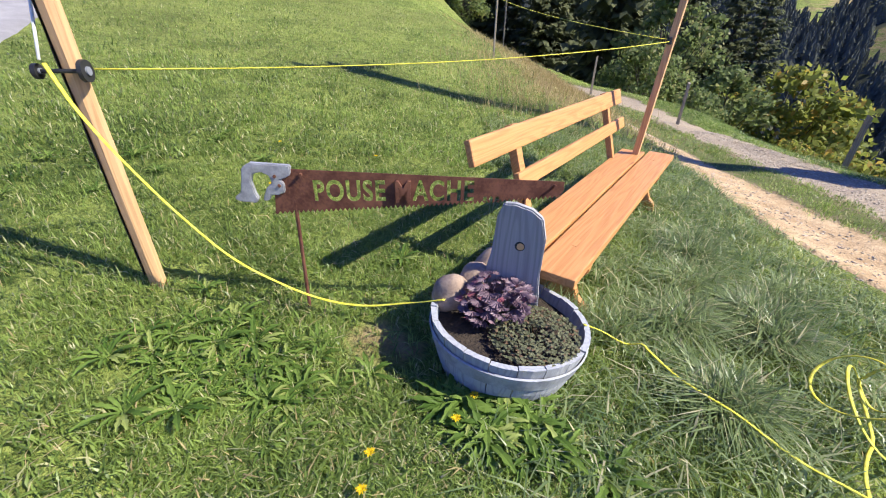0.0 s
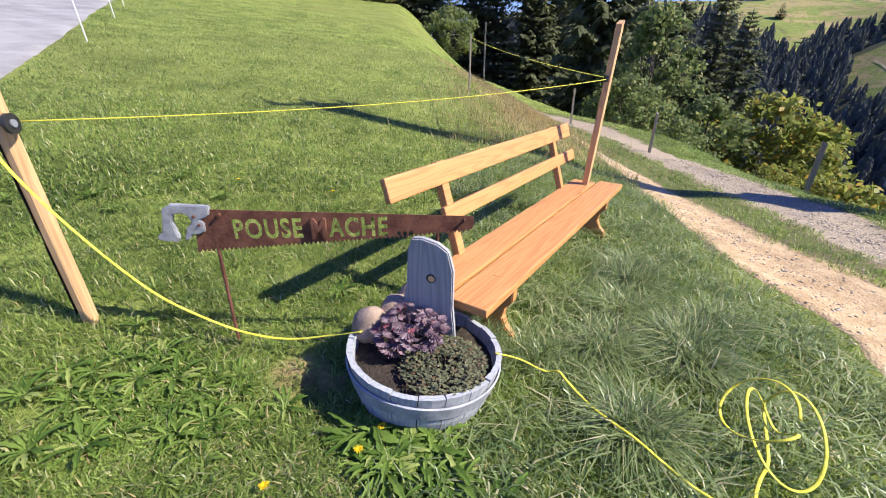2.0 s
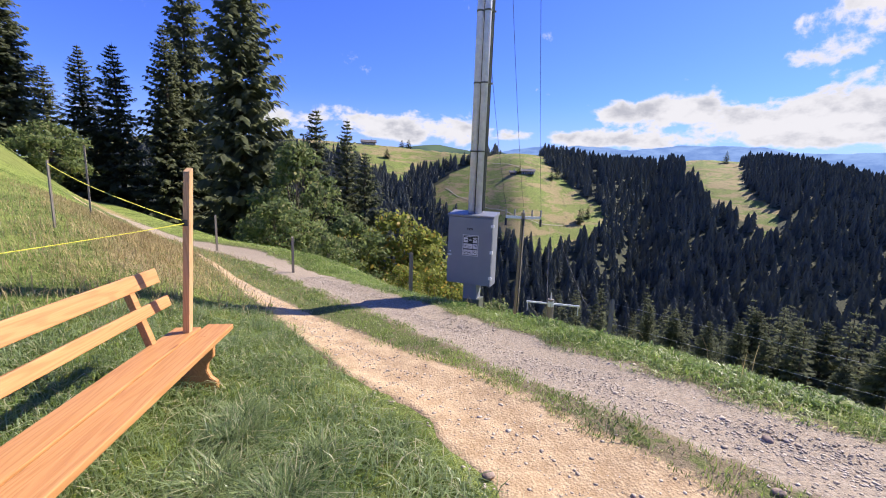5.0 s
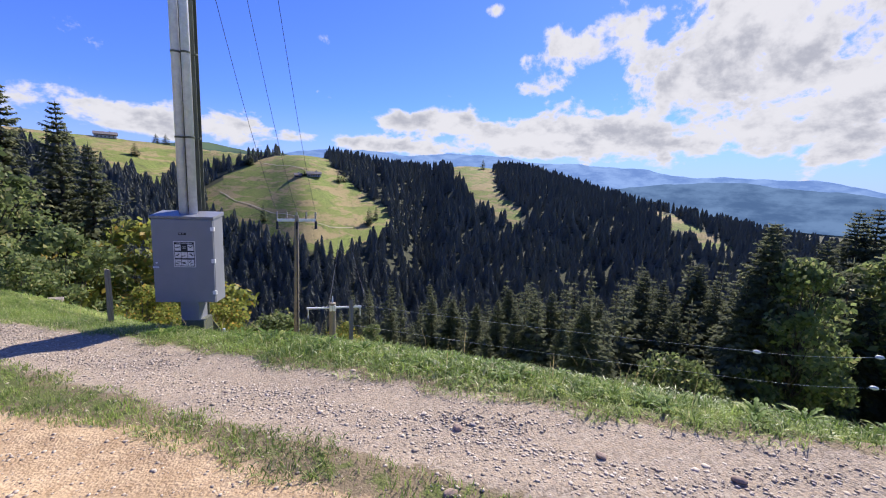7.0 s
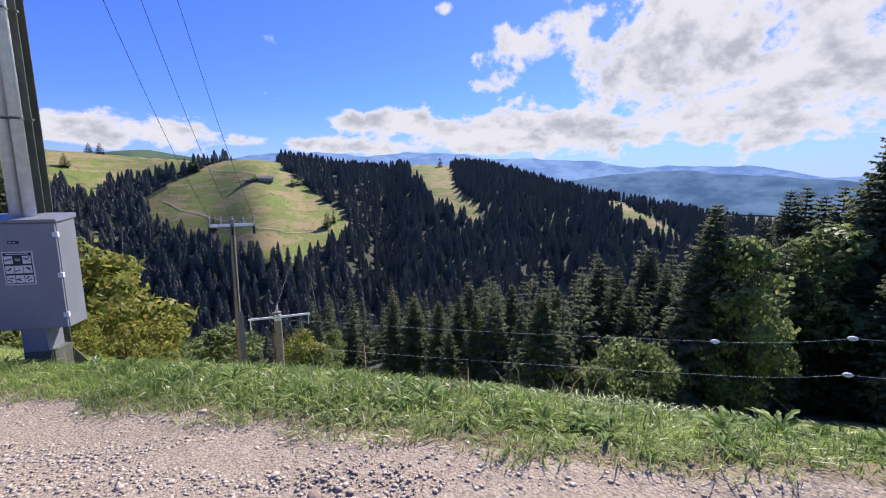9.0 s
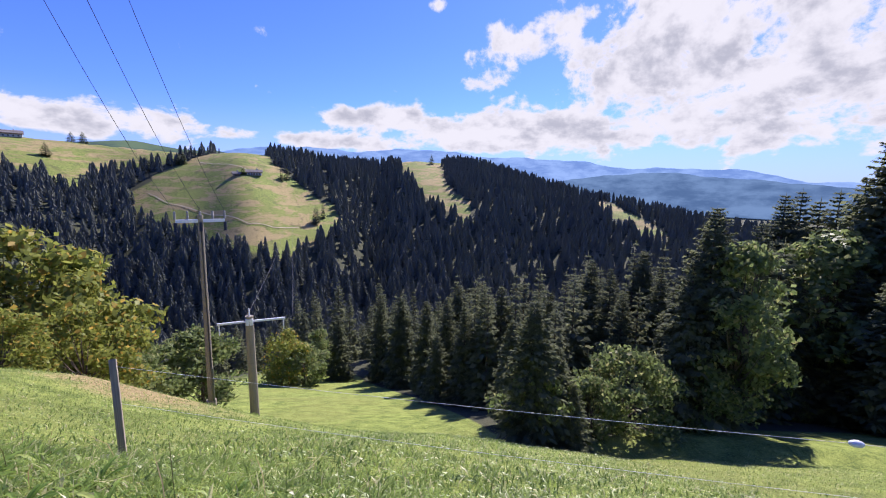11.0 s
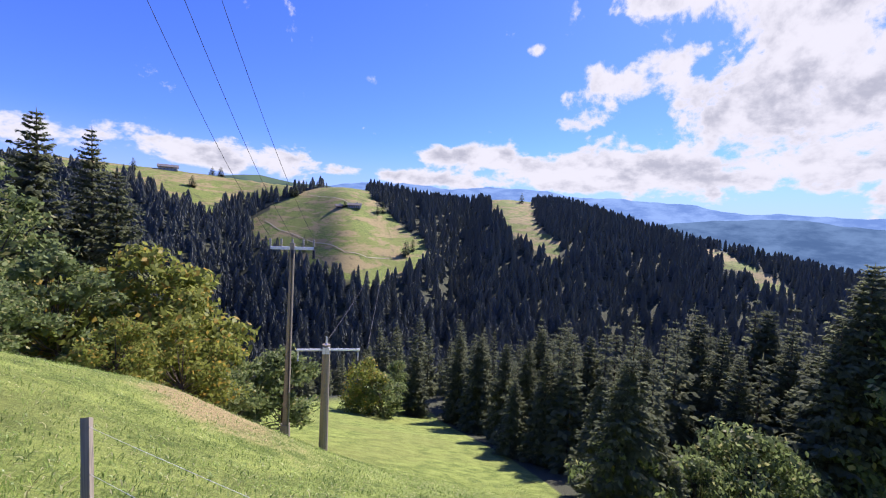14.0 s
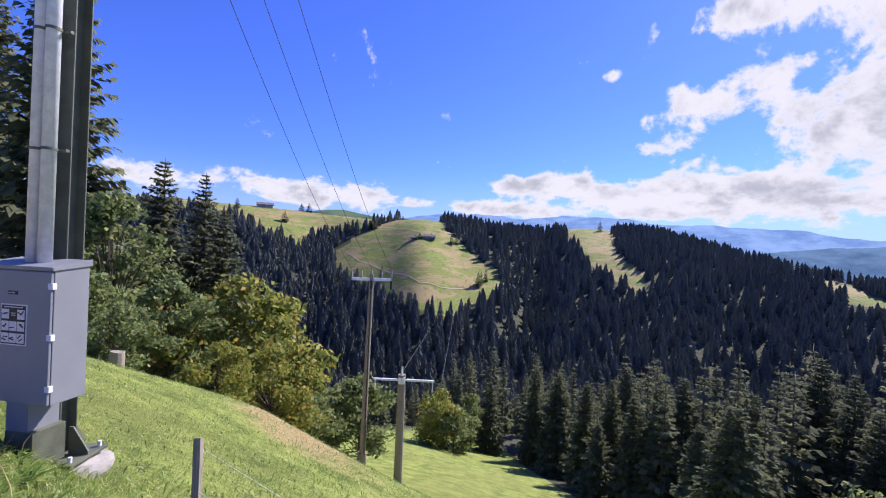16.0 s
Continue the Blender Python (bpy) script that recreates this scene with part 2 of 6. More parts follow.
def road_material():
    """Two wheel tracks, gravel and sandy, with turf growing through between them. Attribute track: gravel, sand, turf."""
    m, n, b = material("gravel track")
    co = coords(n)
    att = n.add("ShaderNodeAttribute", attribute_name="track")
    sep = n.add("ShaderNodeSeparateColor")
    n.link(att.outputs["Color"], sep.inputs[0])
    gravel, sand, turf = sep.outputs
    rough = n.noise(co, 5.0, 6, 0.7)
    fine = n.noise(co, 42.0, 4, 0.7)
    cells = n.add("ShaderNodeTexVoronoi")
    n.link(co, cells.inputs["Vector"])
    cells.inputs["Scale"].default_value = 55.0
    tone = n.add("ShaderNodeSeparateColor")
    n.link(cells.outputs["Color"], tone.inputs[0])
    stones = n.mix(tone.outputs[0], (0.20, 0.16, 0.115), (0.42, 0.35, 0.26))
    sandy = n.mix(n.ramp(n.math("ADD", n.math("MULTIPLY", rough, 0.6), n.math("MULTIPLY", fine, 0.4)), 0.35, 0.65), (0.36, 0.240, 0.125), (0.58, 0.425, 0.250))
    soil = n.mix(fine, (0.13, 0.10, 0.06), (0.27, 0.21, 0.125))
    wob = n.math("MULTIPLY", n.math("SUBTRACT", rough, 0.5), 1.5)
    col = n.mix(n.ramp(n.math("ADD", sand, wob), 0.35, 0.65), soil, sandy)
    col = n.mix(n.ramp(n.math("ADD", gravel, wob), 0.40, 0.62), col, n.mix(n.ramp(fine, 0.45, 0.62), stones, n.mix(rough, (0.29, 0.22, 0.14), (0.46, 0.365, 0.255))))
    col = n.mix(n.ramp(n.math("ADD", turf, wob), 0.42, 0.62), col, n.mix(fine, (0.06, 0.085, 0.02), (0.17, 0.175, 0.06)))
    n.link(col, b.inputs["Base Color"])
    b.inputs["Roughness"].default_value = 0.92
    b.inputs["Specular IOR Level"].default_value = 0.2
    height = n.math("ADD", n.math("MULTIPLY", cells.outputs["Distance"], -0.8), n.math("ADD", fine, rough))
    bump(n, b, height, 0.45, 0.02)
    return m


TURF = ground_material()
TRACK = road_material()


# ---- terrain ----
def smooth(x, a, b):
    t = np.clip((x - a) / (b - a), 0, 1)
    return t * t * (3 - 2 * t)


def along(x, y):
    return -0.42 * x + 0.907 * y, 0.907 * x + 0.42 * y


def from_along(u, v):
    return -0.42 * u + 0.907 * v, 0.907 * u + 0.42 * v


def wave(x, y, size, seed=0.0):
    """A smooth, cheap waviness between -1 and 1."""
    x, y = x / size + seed, y / size + 1.7 * seed
    return (np.sin(1.3 * x + 0.7 * y) + np.sin(-0.8 * x + 1.5 * y + 1.3) + np.sin(2.3 * x - 1.9 * y + 0.4) * 0.6 + np.sin(2.9 * x + 2.6 * y + 2.1) * 0.5) / 3.1


def near_height(x, y):
    u, v = along(x, y)
    z = 1.14 - 0.06 * np.clip(u, -14, 22)
    m = -0.06 + 0.17 * u - 0.15 * v
    m = np.log1p(np.exp(np.clip(m * 5, -40, 40))) / 5
    m = 22 * (1 - np.exp(-m / 22))
    bank = smooth(v - 0.17 * np.clip(u - 4, 0, 20), 3.4 - 5.5 * smooth(u, 6, 26), 6.0)
    z = z + m * (1 - bank)
    vs = v + 0.15 - 0.16 * np.clip(u, 0, 2) - 0.26 * np.clip(u, -6, 0)
    steep = 0.28 * np.clip(vs - 7.0, 0, 1.1) ** 2 + 0.61 * np.clip(vs - 8.1, 0, 19.1) + 0.44 * np.clip(v - 27.2, 0, 40)
    d = v - 8.7
    easy = 0.10 * np.clip(d, 0, 3) ** 2 + 0.55 * np.clip(d - 3, 0, 5) + 0.82 * np.clip(d - 8, 0, 9.3) + 0.44 * np.clip(d - 17.3, 0, 40)
    turn = smooth(u, 3.5, 15)
    z = z - steep * (1 - turn) - easy * turn
    rut = np.exp(-((v - (6.2 + 0.145 * u)) / 0.5) ** 2) + np.exp(-((v - (4.75 + 0.18 * u)) / 0.45) ** 2)
    z = z - 0.035 * rut * smooth(u, -30, -10)
    z = z + 0.11 * np.exp(-((v - (7.6 + 0.145 * u)) / 0.45) ** 2) * smooth(u, 1.5, 3.5) * (1 - smooth(u, 8, 12))
    near = 1 - smooth(np.hypot(x - 3, y - 4), 25, 70)
    lane = (x + 7.64) * 0.611 + (y - 6.79) * 0.791
    z = z - 0.05 * np.exp(-((lane + 1.3) / 1.3) ** 4) * smooth(-x, -1.0, 2.0)
    return z + near * (0.02 * wave(x, y, 0.45) + 0.035 * wave(x, y, 1.4, 3.0)) + 0.25 * wave(x, y, 9.0, 5.0) * smooth(v, 12, 24)


RIDGE_AZ = [-60, -20, -2, 4, 11, 18, 23, 29, 32, 35.5, 38, 43.5, 50, 53, 57, 61, 64, 69, 76, 82, 87, 92, 100, 110, 140]
RIDGE_EL = [4.0, 4.2, 4.4, 4.5, 4.4, 4.0, 3.7, 3.4, 4.0, 3.4, 3.6, 2.5, 2.6, 3.6, 3.1, 3.2, 2.6, 0.9, -1.0, -2.2, -3.4, -4.4, -5.0, -5.0, -4.0]
RIDGE_R = [560, 560, 560, 560, 560, 550, 530, 490, 460, 470, 500, 500, 570, 600, 620, 620, 600, 580, 560, 530, 510, 500, 520, 560, 560]


FINE_AZ = np.arange(-60, 140.1, 0.5)
BELL = np.exp(-(np.arange(-10, 11) / 4.5) ** 2)


def rounded(values):
    """A ridge line by bearing with its corners rounded off."""
    line = np.pad(np.interp(FINE_AZ, RIDGE_AZ, values), 10, mode="edge")
    return np.convolve(line, BELL / BELL.sum(), mode="valid")


FINE_EL, FINE_R = rounded(RIDGE_EL), rounded(RIDGE_R)


def bearing(x, y):
    return np.degrees(np.arctan2(x - 6, y - 3)), np.hypot(x - 6, y - 3)


def far_height(x, y):
    az, r = bearing(x, y)
    top_r = np.interp(az, FINE_AZ, FINE_R)
    top = 2.5 + top_r * np.tan(np.radians(np.interp(az, FINE_AZ, FINE_EL)))
    low_r, low = 195.0, -78.0 - 18 * smooth(az, 40, 80)
    rise = np.clip((r - low_r) / (top_r - low_r), 0, 1)
    shape = 0.45 * rise + 0.55 * rise * rise * (3 - 2 * rise)
    z = low + (top - low) * shape
    # ravines on both sides of the pasture knoll and down the dark slope
    flank = 4 * rise * (1 - rise)
    z = z - 20 * np.exp(-((az - 47 - 3 * rise) / 3.0) ** 2) * flank - 13 * np.exp(-((az - 17 - 4 * rise) / 3.5) ** 2) * flank
    z = z - 14 * np.exp(-((az - 70 - 5 * rise) / 3.5) ** 2) * flank + 12 * np.exp(-((az - 33) / 6.0) ** 2) * flank
    z = np.where(r < low_r, -24 + (low + 24) * np.clip((r - 60) / (low_r - 60), 0, 1) ** 0.9, z)
    z = z + 4.0 * wave(x, y, 45.0, 2.0) * smooth(r, 150, 320) * (1 - 0.9 * smooth(rise, 0.75, 1.0))
    return z - np.clip(r - top_r, 0, 2000) * 0.07


def height(x, y):
    x, y = np.asarray(x, float), np.asarray(y, float)
    az, r = bearing(x, y)
    w = smooth(r, 45, 105) * smooth(az, -34, -8) * (1 - smooth(az, 120, 150))
    return near_height(x, y) * (1 - w) + far_height(x, y) * w


def ground_z(x, y):
    return float(height(x, y))


# open pastures of the far side: bearing and distance of their corners
PASTURES = [
    [(20.3, 425), (22.7, 432), (24.5, 446), (28.8, 480), (32.3, 520), (35.4, 470), (36.3, 425), (39.2, 398), (43.3, 371), (44.4, 344), (40.4, 301), (36.3, 273), (32.5, 276), (28.4, 302), (24.1, 339), (21.7, 368)],
    [(-40, 640), (30, 640), (29, 490), (24.5, 466), (22.8, 480), (18.9, 472), (16.4, 420), (13.7, 443), (10.2, 474), (3.1, 495), (-2.6, 520), (-12, 500), (-40, 430)],
    [(51.5, 640), (57.5, 660), (58.3, 484), (61.5, 443), (62.2, 388), (59.2, 405), (55.3, 434), (52.9, 493)],
    [(75.0, 580), (80.8, 521), (84.3, 465), (87.0, 439), (84.4, 426), (80.2, 464)],
]


def field_mask(x, y):
    """1 on open pasture of the far side, 0 in the woods."""
    az, r = bearing(x, y)
    az = az + 0.5 * wave(x, y, 14.0, 1.0)
    r = r + 6 * wave(x, y, 20.0, 4.0)
    inside = np.zeros(np.shape(az))
    for corners in PASTURES:
        odd = np.zeros(np.shape(az), bool)
        for (a0, r0), (a1, r1) in zip(corners, corners[1:] + corners[:1]):
            cross = (r0 > r) != (r1 > r)
            odd ^= cross & (az < a0 + (r - r0) * (a1 - a0) / ((r1 - r0) or 1e-9))
        inside = np.maximum(inside, odd)
    return inside


def mesh_object(name, verts, faces, mat, parent=None):
    me = bpy.data.meshes.new(name)
    me.from_pydata([tuple(v) for v in verts] if not isinstance(verts, list) else verts, [], faces)
    if mat:
        me.materials.append(mat)
    ob = new(name, me)
    if parent:
        ob.parent = parent
    return ob


def quick_mesh(name, verts, loops, size, mat):
    """A mesh from arrays: verts (n, 3), loops (m, size)."""
    me = bpy.data.meshes.new(name)
    me.vertices.add(len(verts))
    me.vertices.foreach_set("co", np.ascontiguousarray(verts, np.float32).ravel())
    me.loops.add(loops.size)
    me.loops.foreach_set("vertex_index", np.ascontiguousarray(loops, np.int32).ravel())
    me.polygons.add(len(loops))
    me.polygons.foreach_set("loop_start", np.arange(0, loops.size, size, dtype=np.int32))
    me.polygons.foreach_set("loop_total", np.full(len(loops), size, np.int32))
    me.materials.append(mat)
    me.update(calc_edges=True)
    return me


def grid_loops(nu, nv):
    k = np.arange(nu * nv).reshape(nu, nv)
    return np.stack([k[:-1, :-1], k[1:, :-1], k[1:, 1:], k[:-1, 1:]], -1).reshape(-1, 4)


def paint(me, name, rgb):
    a = me.color_attributes.new(name, "FLOAT_COLOR", "POINT")
    a.data.foreach_set("color", np.concatenate([rgb, np.ones((len(rgb), 1))], 1).astype(np.float32).ravel())


def wood_edge(az):
    """How far off the wood begins below the meadow, by bearing."""
    return np.interp(az, [20, 40, 46, 54, 60, 65, 69, 77, 86, 94, 102, 109, 120], [120, 74, 64, 40, 29, 21.5, 17.5, 19, 23, 27, 33, 40, 46])


def build_ground():
    s = np.linspace(-1, 1, 560)
    q = np.sinh(s * 7.2) / np.sinh(7.2) * 4600
    gx, gy = np.meshgrid(q + 4, q + 5, indexing="ij")
    x, y = gx.ravel(), gy.ravel()
    z = height(x, y)
    u, v = along(x, y)
    az, r = bearing(x, y)
    lane = v - 0.17 * np.clip(u - 4, 0, 20)
    dry = 0.95 * np.exp(-((lane - 3.9) / 1.0) ** 2) * smooth(u, 6.5, 9) + 0.7 * smooth(v, 13, 16) * (1 - smooth(v, 27, 33)) * smooth(u, 3, 10) * np.exp(-((v - (12.5 + 0.95 * np.clip(u - 8, 0, 9) + 1.5)) / 3.5) ** 2)
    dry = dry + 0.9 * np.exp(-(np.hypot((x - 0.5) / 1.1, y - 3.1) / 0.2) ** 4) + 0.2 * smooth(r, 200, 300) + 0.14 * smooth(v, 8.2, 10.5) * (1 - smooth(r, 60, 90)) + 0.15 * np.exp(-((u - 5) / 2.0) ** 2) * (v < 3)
    far = smooth(r, 60, 90) * smooth(az, -34, -10) * (1 - smooth(az, 118, 140))
    wood = far * (1 - field_mask(x, y))
    wood = np.maximum(wood, smooth(r - wood_edge(az), -1.5, 2.5) * smooth(az, 36, 44) * (az < 120) * (1 - smooth(r, 140, 170)))
    me = quick_mesh("ground", np.stack([x, y, z], 1), grid_loops(len(q), len(q)), 4, TURF)
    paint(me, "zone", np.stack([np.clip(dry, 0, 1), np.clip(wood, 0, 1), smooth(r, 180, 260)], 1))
    me.polygons.foreach_set("use_smooth", np.ones(len(me.polygons), bool))
    return tagged(new("ground", me), "sloping green alpine meadow turf falling into a valley", "ground", kind="structure")


build_ground()


def road_frame(u):
    """Offsets v of the sandy and the gravel wheel track at u, with half widths; both swing away up the bank far off."""
    bend = -0.006 * np.clip(u - 13, 0, 60) ** 2
    gravel = 6.2 + 0.145 * np.clip(u, -60, 14) + bend
    sand = np.interp(u, [-60, 0, 2.2, 3, 4.5, 6, 7.5, 14], [-4.0, 4.72, 5.12, 5.35, 5.5, 5.6, 5.7, 6.75]) + bend
    half = np.interp(u, [0, 2.2, 3, 4.5, 6, 8, 10], [0.56, 0.56, 0.52, 0.34, 0.24, 0.16, 0.10])
    return sand, half, gravel, 0.45 + 0.06 * np.clip(-u, 0, 6)


def build_road():
    us = np.concatenate([np.arange(-45, -6, 0.6), np.arange(-6, 12, 0.07), np.arange(12, 27, 0.3)])
    ws = np.linspace(-0.35, 1.3, 72)
    gu, gw = np.meshgrid(us, ws, indexing="ij")
    sand, hs, gravel, hg = road_frame(gu)
    ragged = 0.10 * wave(gu, gw * 0, 0.35, 2.0) + 0.06 * wave(gu, gw * 0, 0.12, 7.0)
    edge = np.where(gw < 0, -1, 1) * np.clip(np.abs(gw - 0.475) - 0.6, 0, 1) * ragged * 4
    v = sand + gw * (gravel - sand) / 0.95 * 0.95 + gw * 0.35 * np.where(gw > 1, 1, 0) + edge
    x, y = from_along(gu, v)
    x, y = x.ravel(), y.ravel()
    gu, v = gu.ravel(), v.ravel()
    sand, hs, gravel, hg = road_frame(gu)
    rim = smooth(np.minimum(gw - ws[0], ws[-1] - gw).ravel(), 0, 0.10)
    z = height(x, y) - 0.03 + 0.045 * rim + 0.006 * wave(x, y, 0.07, 1.0) + 0.008 * wave(x, y, 0.16, 4.0)
    g = np.exp(-((v - gravel) / (hg * 1.25)) ** 4)
    sd = np.exp(-((v - sand) / (hs * 1.2)) ** 4)
    turf = np.clip(1 - g - sd, 0, 1) * (0.75 - 0.35 * smooth(-gu, 0, 4))
    me = quick_mesh("road", np.stack([x, y, z], 1), grid_loops(len(us), len(ws)), 4, TRACK)
    paint(me, "track", np.stack([g, sd, turf], 1))
    me.polygons.foreach_set("use_smooth", np.ones(len(me.polygons), bool))
    return tagged(new("road", me), "narrow farm track with a sandy and a gravel wheel rut", "road", kind="structure")


build_road()


# ---- shapes ----
def part(name, bm, mat, parent=None, label=""):
    me = bpy.data.meshes.new(name)
    bm.to_mesh(me)
    bm.free()
    me.materials.append(mat)
    ob = new(name, me)
    if parent is not None:
        ob.parent = parent
    if label:
        ob["label"] = label
    return ob


def thing(name, label, category, m=None, group=""):
    ob = new(name)
    ob.empty_display_size = 0.1
    if m is not None:
        ob.matrix_basis = m
    return tagged(ob, label, category, group)


def add_box(bm, size, m=None, bevel=0.0, seg=2):
    g = bmesh.ops.create_cube(bm, size=1.0)["verts"]
    bmesh.ops.scale(bm, vec=size, verts=g)
    if bevel:
        edges = list({e for v in g for e in v.link_edges})
        g = list(set(bmesh.ops.bevel(bm, geom=edges, offset=bevel, segments=seg, affect="EDGES", profile=0.6)["verts"]) | {v for v in g if v.is_valid})
    if m is not None:
        bmesh.ops.transform(bm, matrix=m, verts=g)
    return g


def block(size, m=None, bevel=0.004):
    bm = bmesh.new()
    add_box(bm, size, m, bevel)
    return bm


def add_rod(bm, a, b, ra, rb=None, seg=10):
    a, b = Vector(a), Vector(b)
    rb = ra if rb is None else rb
    turn = (b - a).to_track_quat("Z", "Y").to_matrix().to_4x4()
    m = Matrix.Translation((a + b) / 2) @ turn
    return bmesh.ops.create_cone(bm, cap_ends=True, segments=seg, radius1=ra, radius2=rb, depth=(b - a).length, matrix=m)["verts"]


def rod(a, b, ra, rb=None, seg=10):
    bm = bmesh.new()
    add_rod(bm, a, b, ra, rb, seg)
    return bm


def tube(points, r, seg=6):
    """A round line through points; r may be a pair (half width, half thickness) for a strap."""
    w, h = r if isinstance(r, tuple) else (r, r)
    bm = bmesh.new()
    pts = [Vector(p) for p in points]
    rings = []
    for k, p in enumerate(pts):
        d = (pts[min(k + 1, len(pts) - 1)] - pts[max(k - 1, 0)]).normalized()
        side = d.cross(Vector((0, 0, 1)))
        side = side.normalized() if side.length > 1e-4 else Vector((1, 0, 0))
        up = side.cross(d)
        rings.append([bm.verts.new(p + side * (w * math.cos(2 * math.pi * j / seg)) + up * (h * math.sin(2 * math.pi * j / seg))) for j in range(seg)])
    for a, b in zip(rings, rings[1:]):
        for j in range(seg):
            bm.faces.new((a[j], a[(j + 1) % seg], b[(j + 1) % seg], b[j]))
    bm.faces.new(rings[0][::-1])
    bm.faces.new(rings[-1])
    for f in bm.faces:
        f.smooth = True
    return bm


def sag(a, b, drop, n=24):
    a, b = Vector(a), Vector(b)
    return [a.lerp(b, k / n) + Vector((0, 0, -4 * drop * (k / n) * (1 - k / n))) for k in range(n + 1)]


def outline_plate(points, thick, m=None, bevel=0.0):
    """A plate of that thickness from an outline in its x, z plane."""
    bm = bmesh.new()
    front = [bm.verts.new((x, -thick / 2, z)) for x, z in points]
    bm.faces.new(front)
    ret = bmesh.ops.extrude_face_region(bm, geom=list(bm.faces))
    bmesh.ops.translate(bm, vec=(0, thick, 0), verts=[e for e in ret["geom"] if isinstance(e, bmesh.types.BMVert)])
    bmesh.ops.recalc_face_normals(bm, faces=bm.faces)
    if bevel:
        edges = [e for e in bm.edges if abs(e.calc_face_angle(0)) > 0.6]
        bmesh.ops.bevel(bm, geom=edges, offset=bevel, segments=2, affect="EDGES")
    if m is not None:
        bmesh.ops.transform(bm, matrix=m, verts=bm.verts)
    return bm


# ---- trees ----
def spruce_arrays(h, width, seed, whorls, arms, sprays, bare=0.06, size=1.0, taper=0.82, droop=0.55):
    """Crown of a spruce: whorls of drooping arms, each hung with ragged sprays. Returns quads as an array (n, 4, 3)."""
    rng = np.random.RandomState(seed)
    quads = []
    lop = rng.uniform(0, 6.28)
    for k in range(whorls):
        f = (k + rng.uniform(-0.3, 0.3)) / whorls
        f = min(max(f, 0.0), 0.985)
        z0 = h * (bare + (1 - bare) * f)
        reach = width * (1 - f) ** taper * (0.6 + 0.4 * min(1, f * 5 + 0.25)) + 0.05 * width
        for j in range(arms):
            a = 6.283 * (j + rng.uniform(-0.35, 0.35)) / arms + k * 2.4
            length = reach * rng.uniform(0.45, 1.2) * (1 + 0.13 * math.cos(a - lop))
            dx, dy = math.cos(a), math.sin(a)
            rise = rng.uniform(0.05, 0.22) - 0.42 * (1 - f)
            for i in range(sprays):
                t = (i + rng.uniform(0.1, 0.9)) / sprays
                t0 = 0.18 + 0.82 * t
                px, py = dx * length * t0, dy * length * t0
                pz = z0 + length * (rise * t0 + 0.20 * t0 * t0) + rng.uniform(-0.05, 0.05)
                side = rng.choice((-1.0, 1.0)) * rng.uniform(0.25, 0.95)
                ca, sa = math.cos(a + side), math.sin(a + side)
                ln = size * length * (0.30 + 0.18 * (1 - t)) * rng.uniform(0.7, 1.2) + 0.10 * size
                wd = ln * rng.uniform(0.26, 0.42)
                hang = ln * rng.uniform(0.15, droop)
                nx, ny = -sa, ca
                tilt = rng.uniform(-0.6, 0.6)
                b = (px, py, pz)
                c1 = (px + ca * ln * 0.5 + nx * wd, py + sa * ln * 0.5 + ny * wd, pz - hang * 0.25 + tilt * wd)
                tip = (px + ca * ln, py + sa * ln, pz - hang)
                c2 = (px + ca * ln * 0.45 - nx * wd, py + sa * ln * 0.45 - ny * wd, pz - hang * 0.35 - tilt * wd)
                quads.append((b, c1, tip, c2))
    for j in range(3):
        a = j * 2.1
        quads.append(((0, 0, h * 0.95), (0.05 * math.cos(a), 0.05 * math.sin(a), h * 0.97), (0, 0, h * 1.01), (-0.02, 0.02, h * 0.96)))
    return np.array(quads)


def quads_mesh(name, quads, mat):
    n = len(quads)
    return quick_mesh(name, quads.reshape(-1, 3), np.arange(n * 4).reshape(n, 4), 4, mat)


SPRUCE_MESHES = []


def spruce_kinds():
    for seed, (h, w, whorls, arms, sprays, bare) in enumerate([(24, 3.5, 66, 9, 19, 0.04), (22, 3.0, 58, 9, 17, 0.03), (26, 3.4, 66, 9, 17, 0.08), (20, 3.4, 52, 9, 17, 0.02)]):
        crown = quads_mesh("crown", spruce_arrays(h, w, seed + 11, whorls, arms, sprays, bare, 0.62, (0.6, 0.72, 0.66, 0.78)[seed], 0.95), SPRUCE)
        bm = bmesh.new()
        add_rod(bm, (0, 0, -1.5), (0, 0, h * 0.5), 0.30, 0.17, 9)
        add_rod(bm, (0, 0, h * 0.5), (0, 0, h * 0.98), 0.17, 0.02, 7)
        rng = random.Random(seed)
        for k in range(40):
            z, a = rng.uniform(0.03, 0.9) * h, rng.uniform(0, 6.28)
            ln = w * (1 - z / h) * 0.8
            add_rod(bm, (0, 0, z), (ln * math.cos(a), ln * math.sin(a), z - 0.15 * ln), 0.045, 0.012, 4)
        trunk = bpy.data.meshes.new("trunk")
        bm.to_mesh(trunk)
        bm.free()
        trunk.materials.append(BARK)
        SPRUCE_MESHES.append((h, trunk, crown))


spruce_kinds()


def spruce(x, y, z, h, kind, slim=1.0, turn=0.0, label="tall dark green spruce at the edge of the wood", group="spruces at the wood's edge"):
    base_h, trunk, crown = SPRUCE_MESHES[kind % 4]
    s = h / base_h
    ob = thing("spruce", label, "tree", Matrix.LocRotScale((x, y, z), Euler((0, 0, turn)), (s * slim, s * slim, s)), group)
    for name, me in (("trunk", trunk), ("crown", crown)):
        new(name, me).parent = ob
    return ob


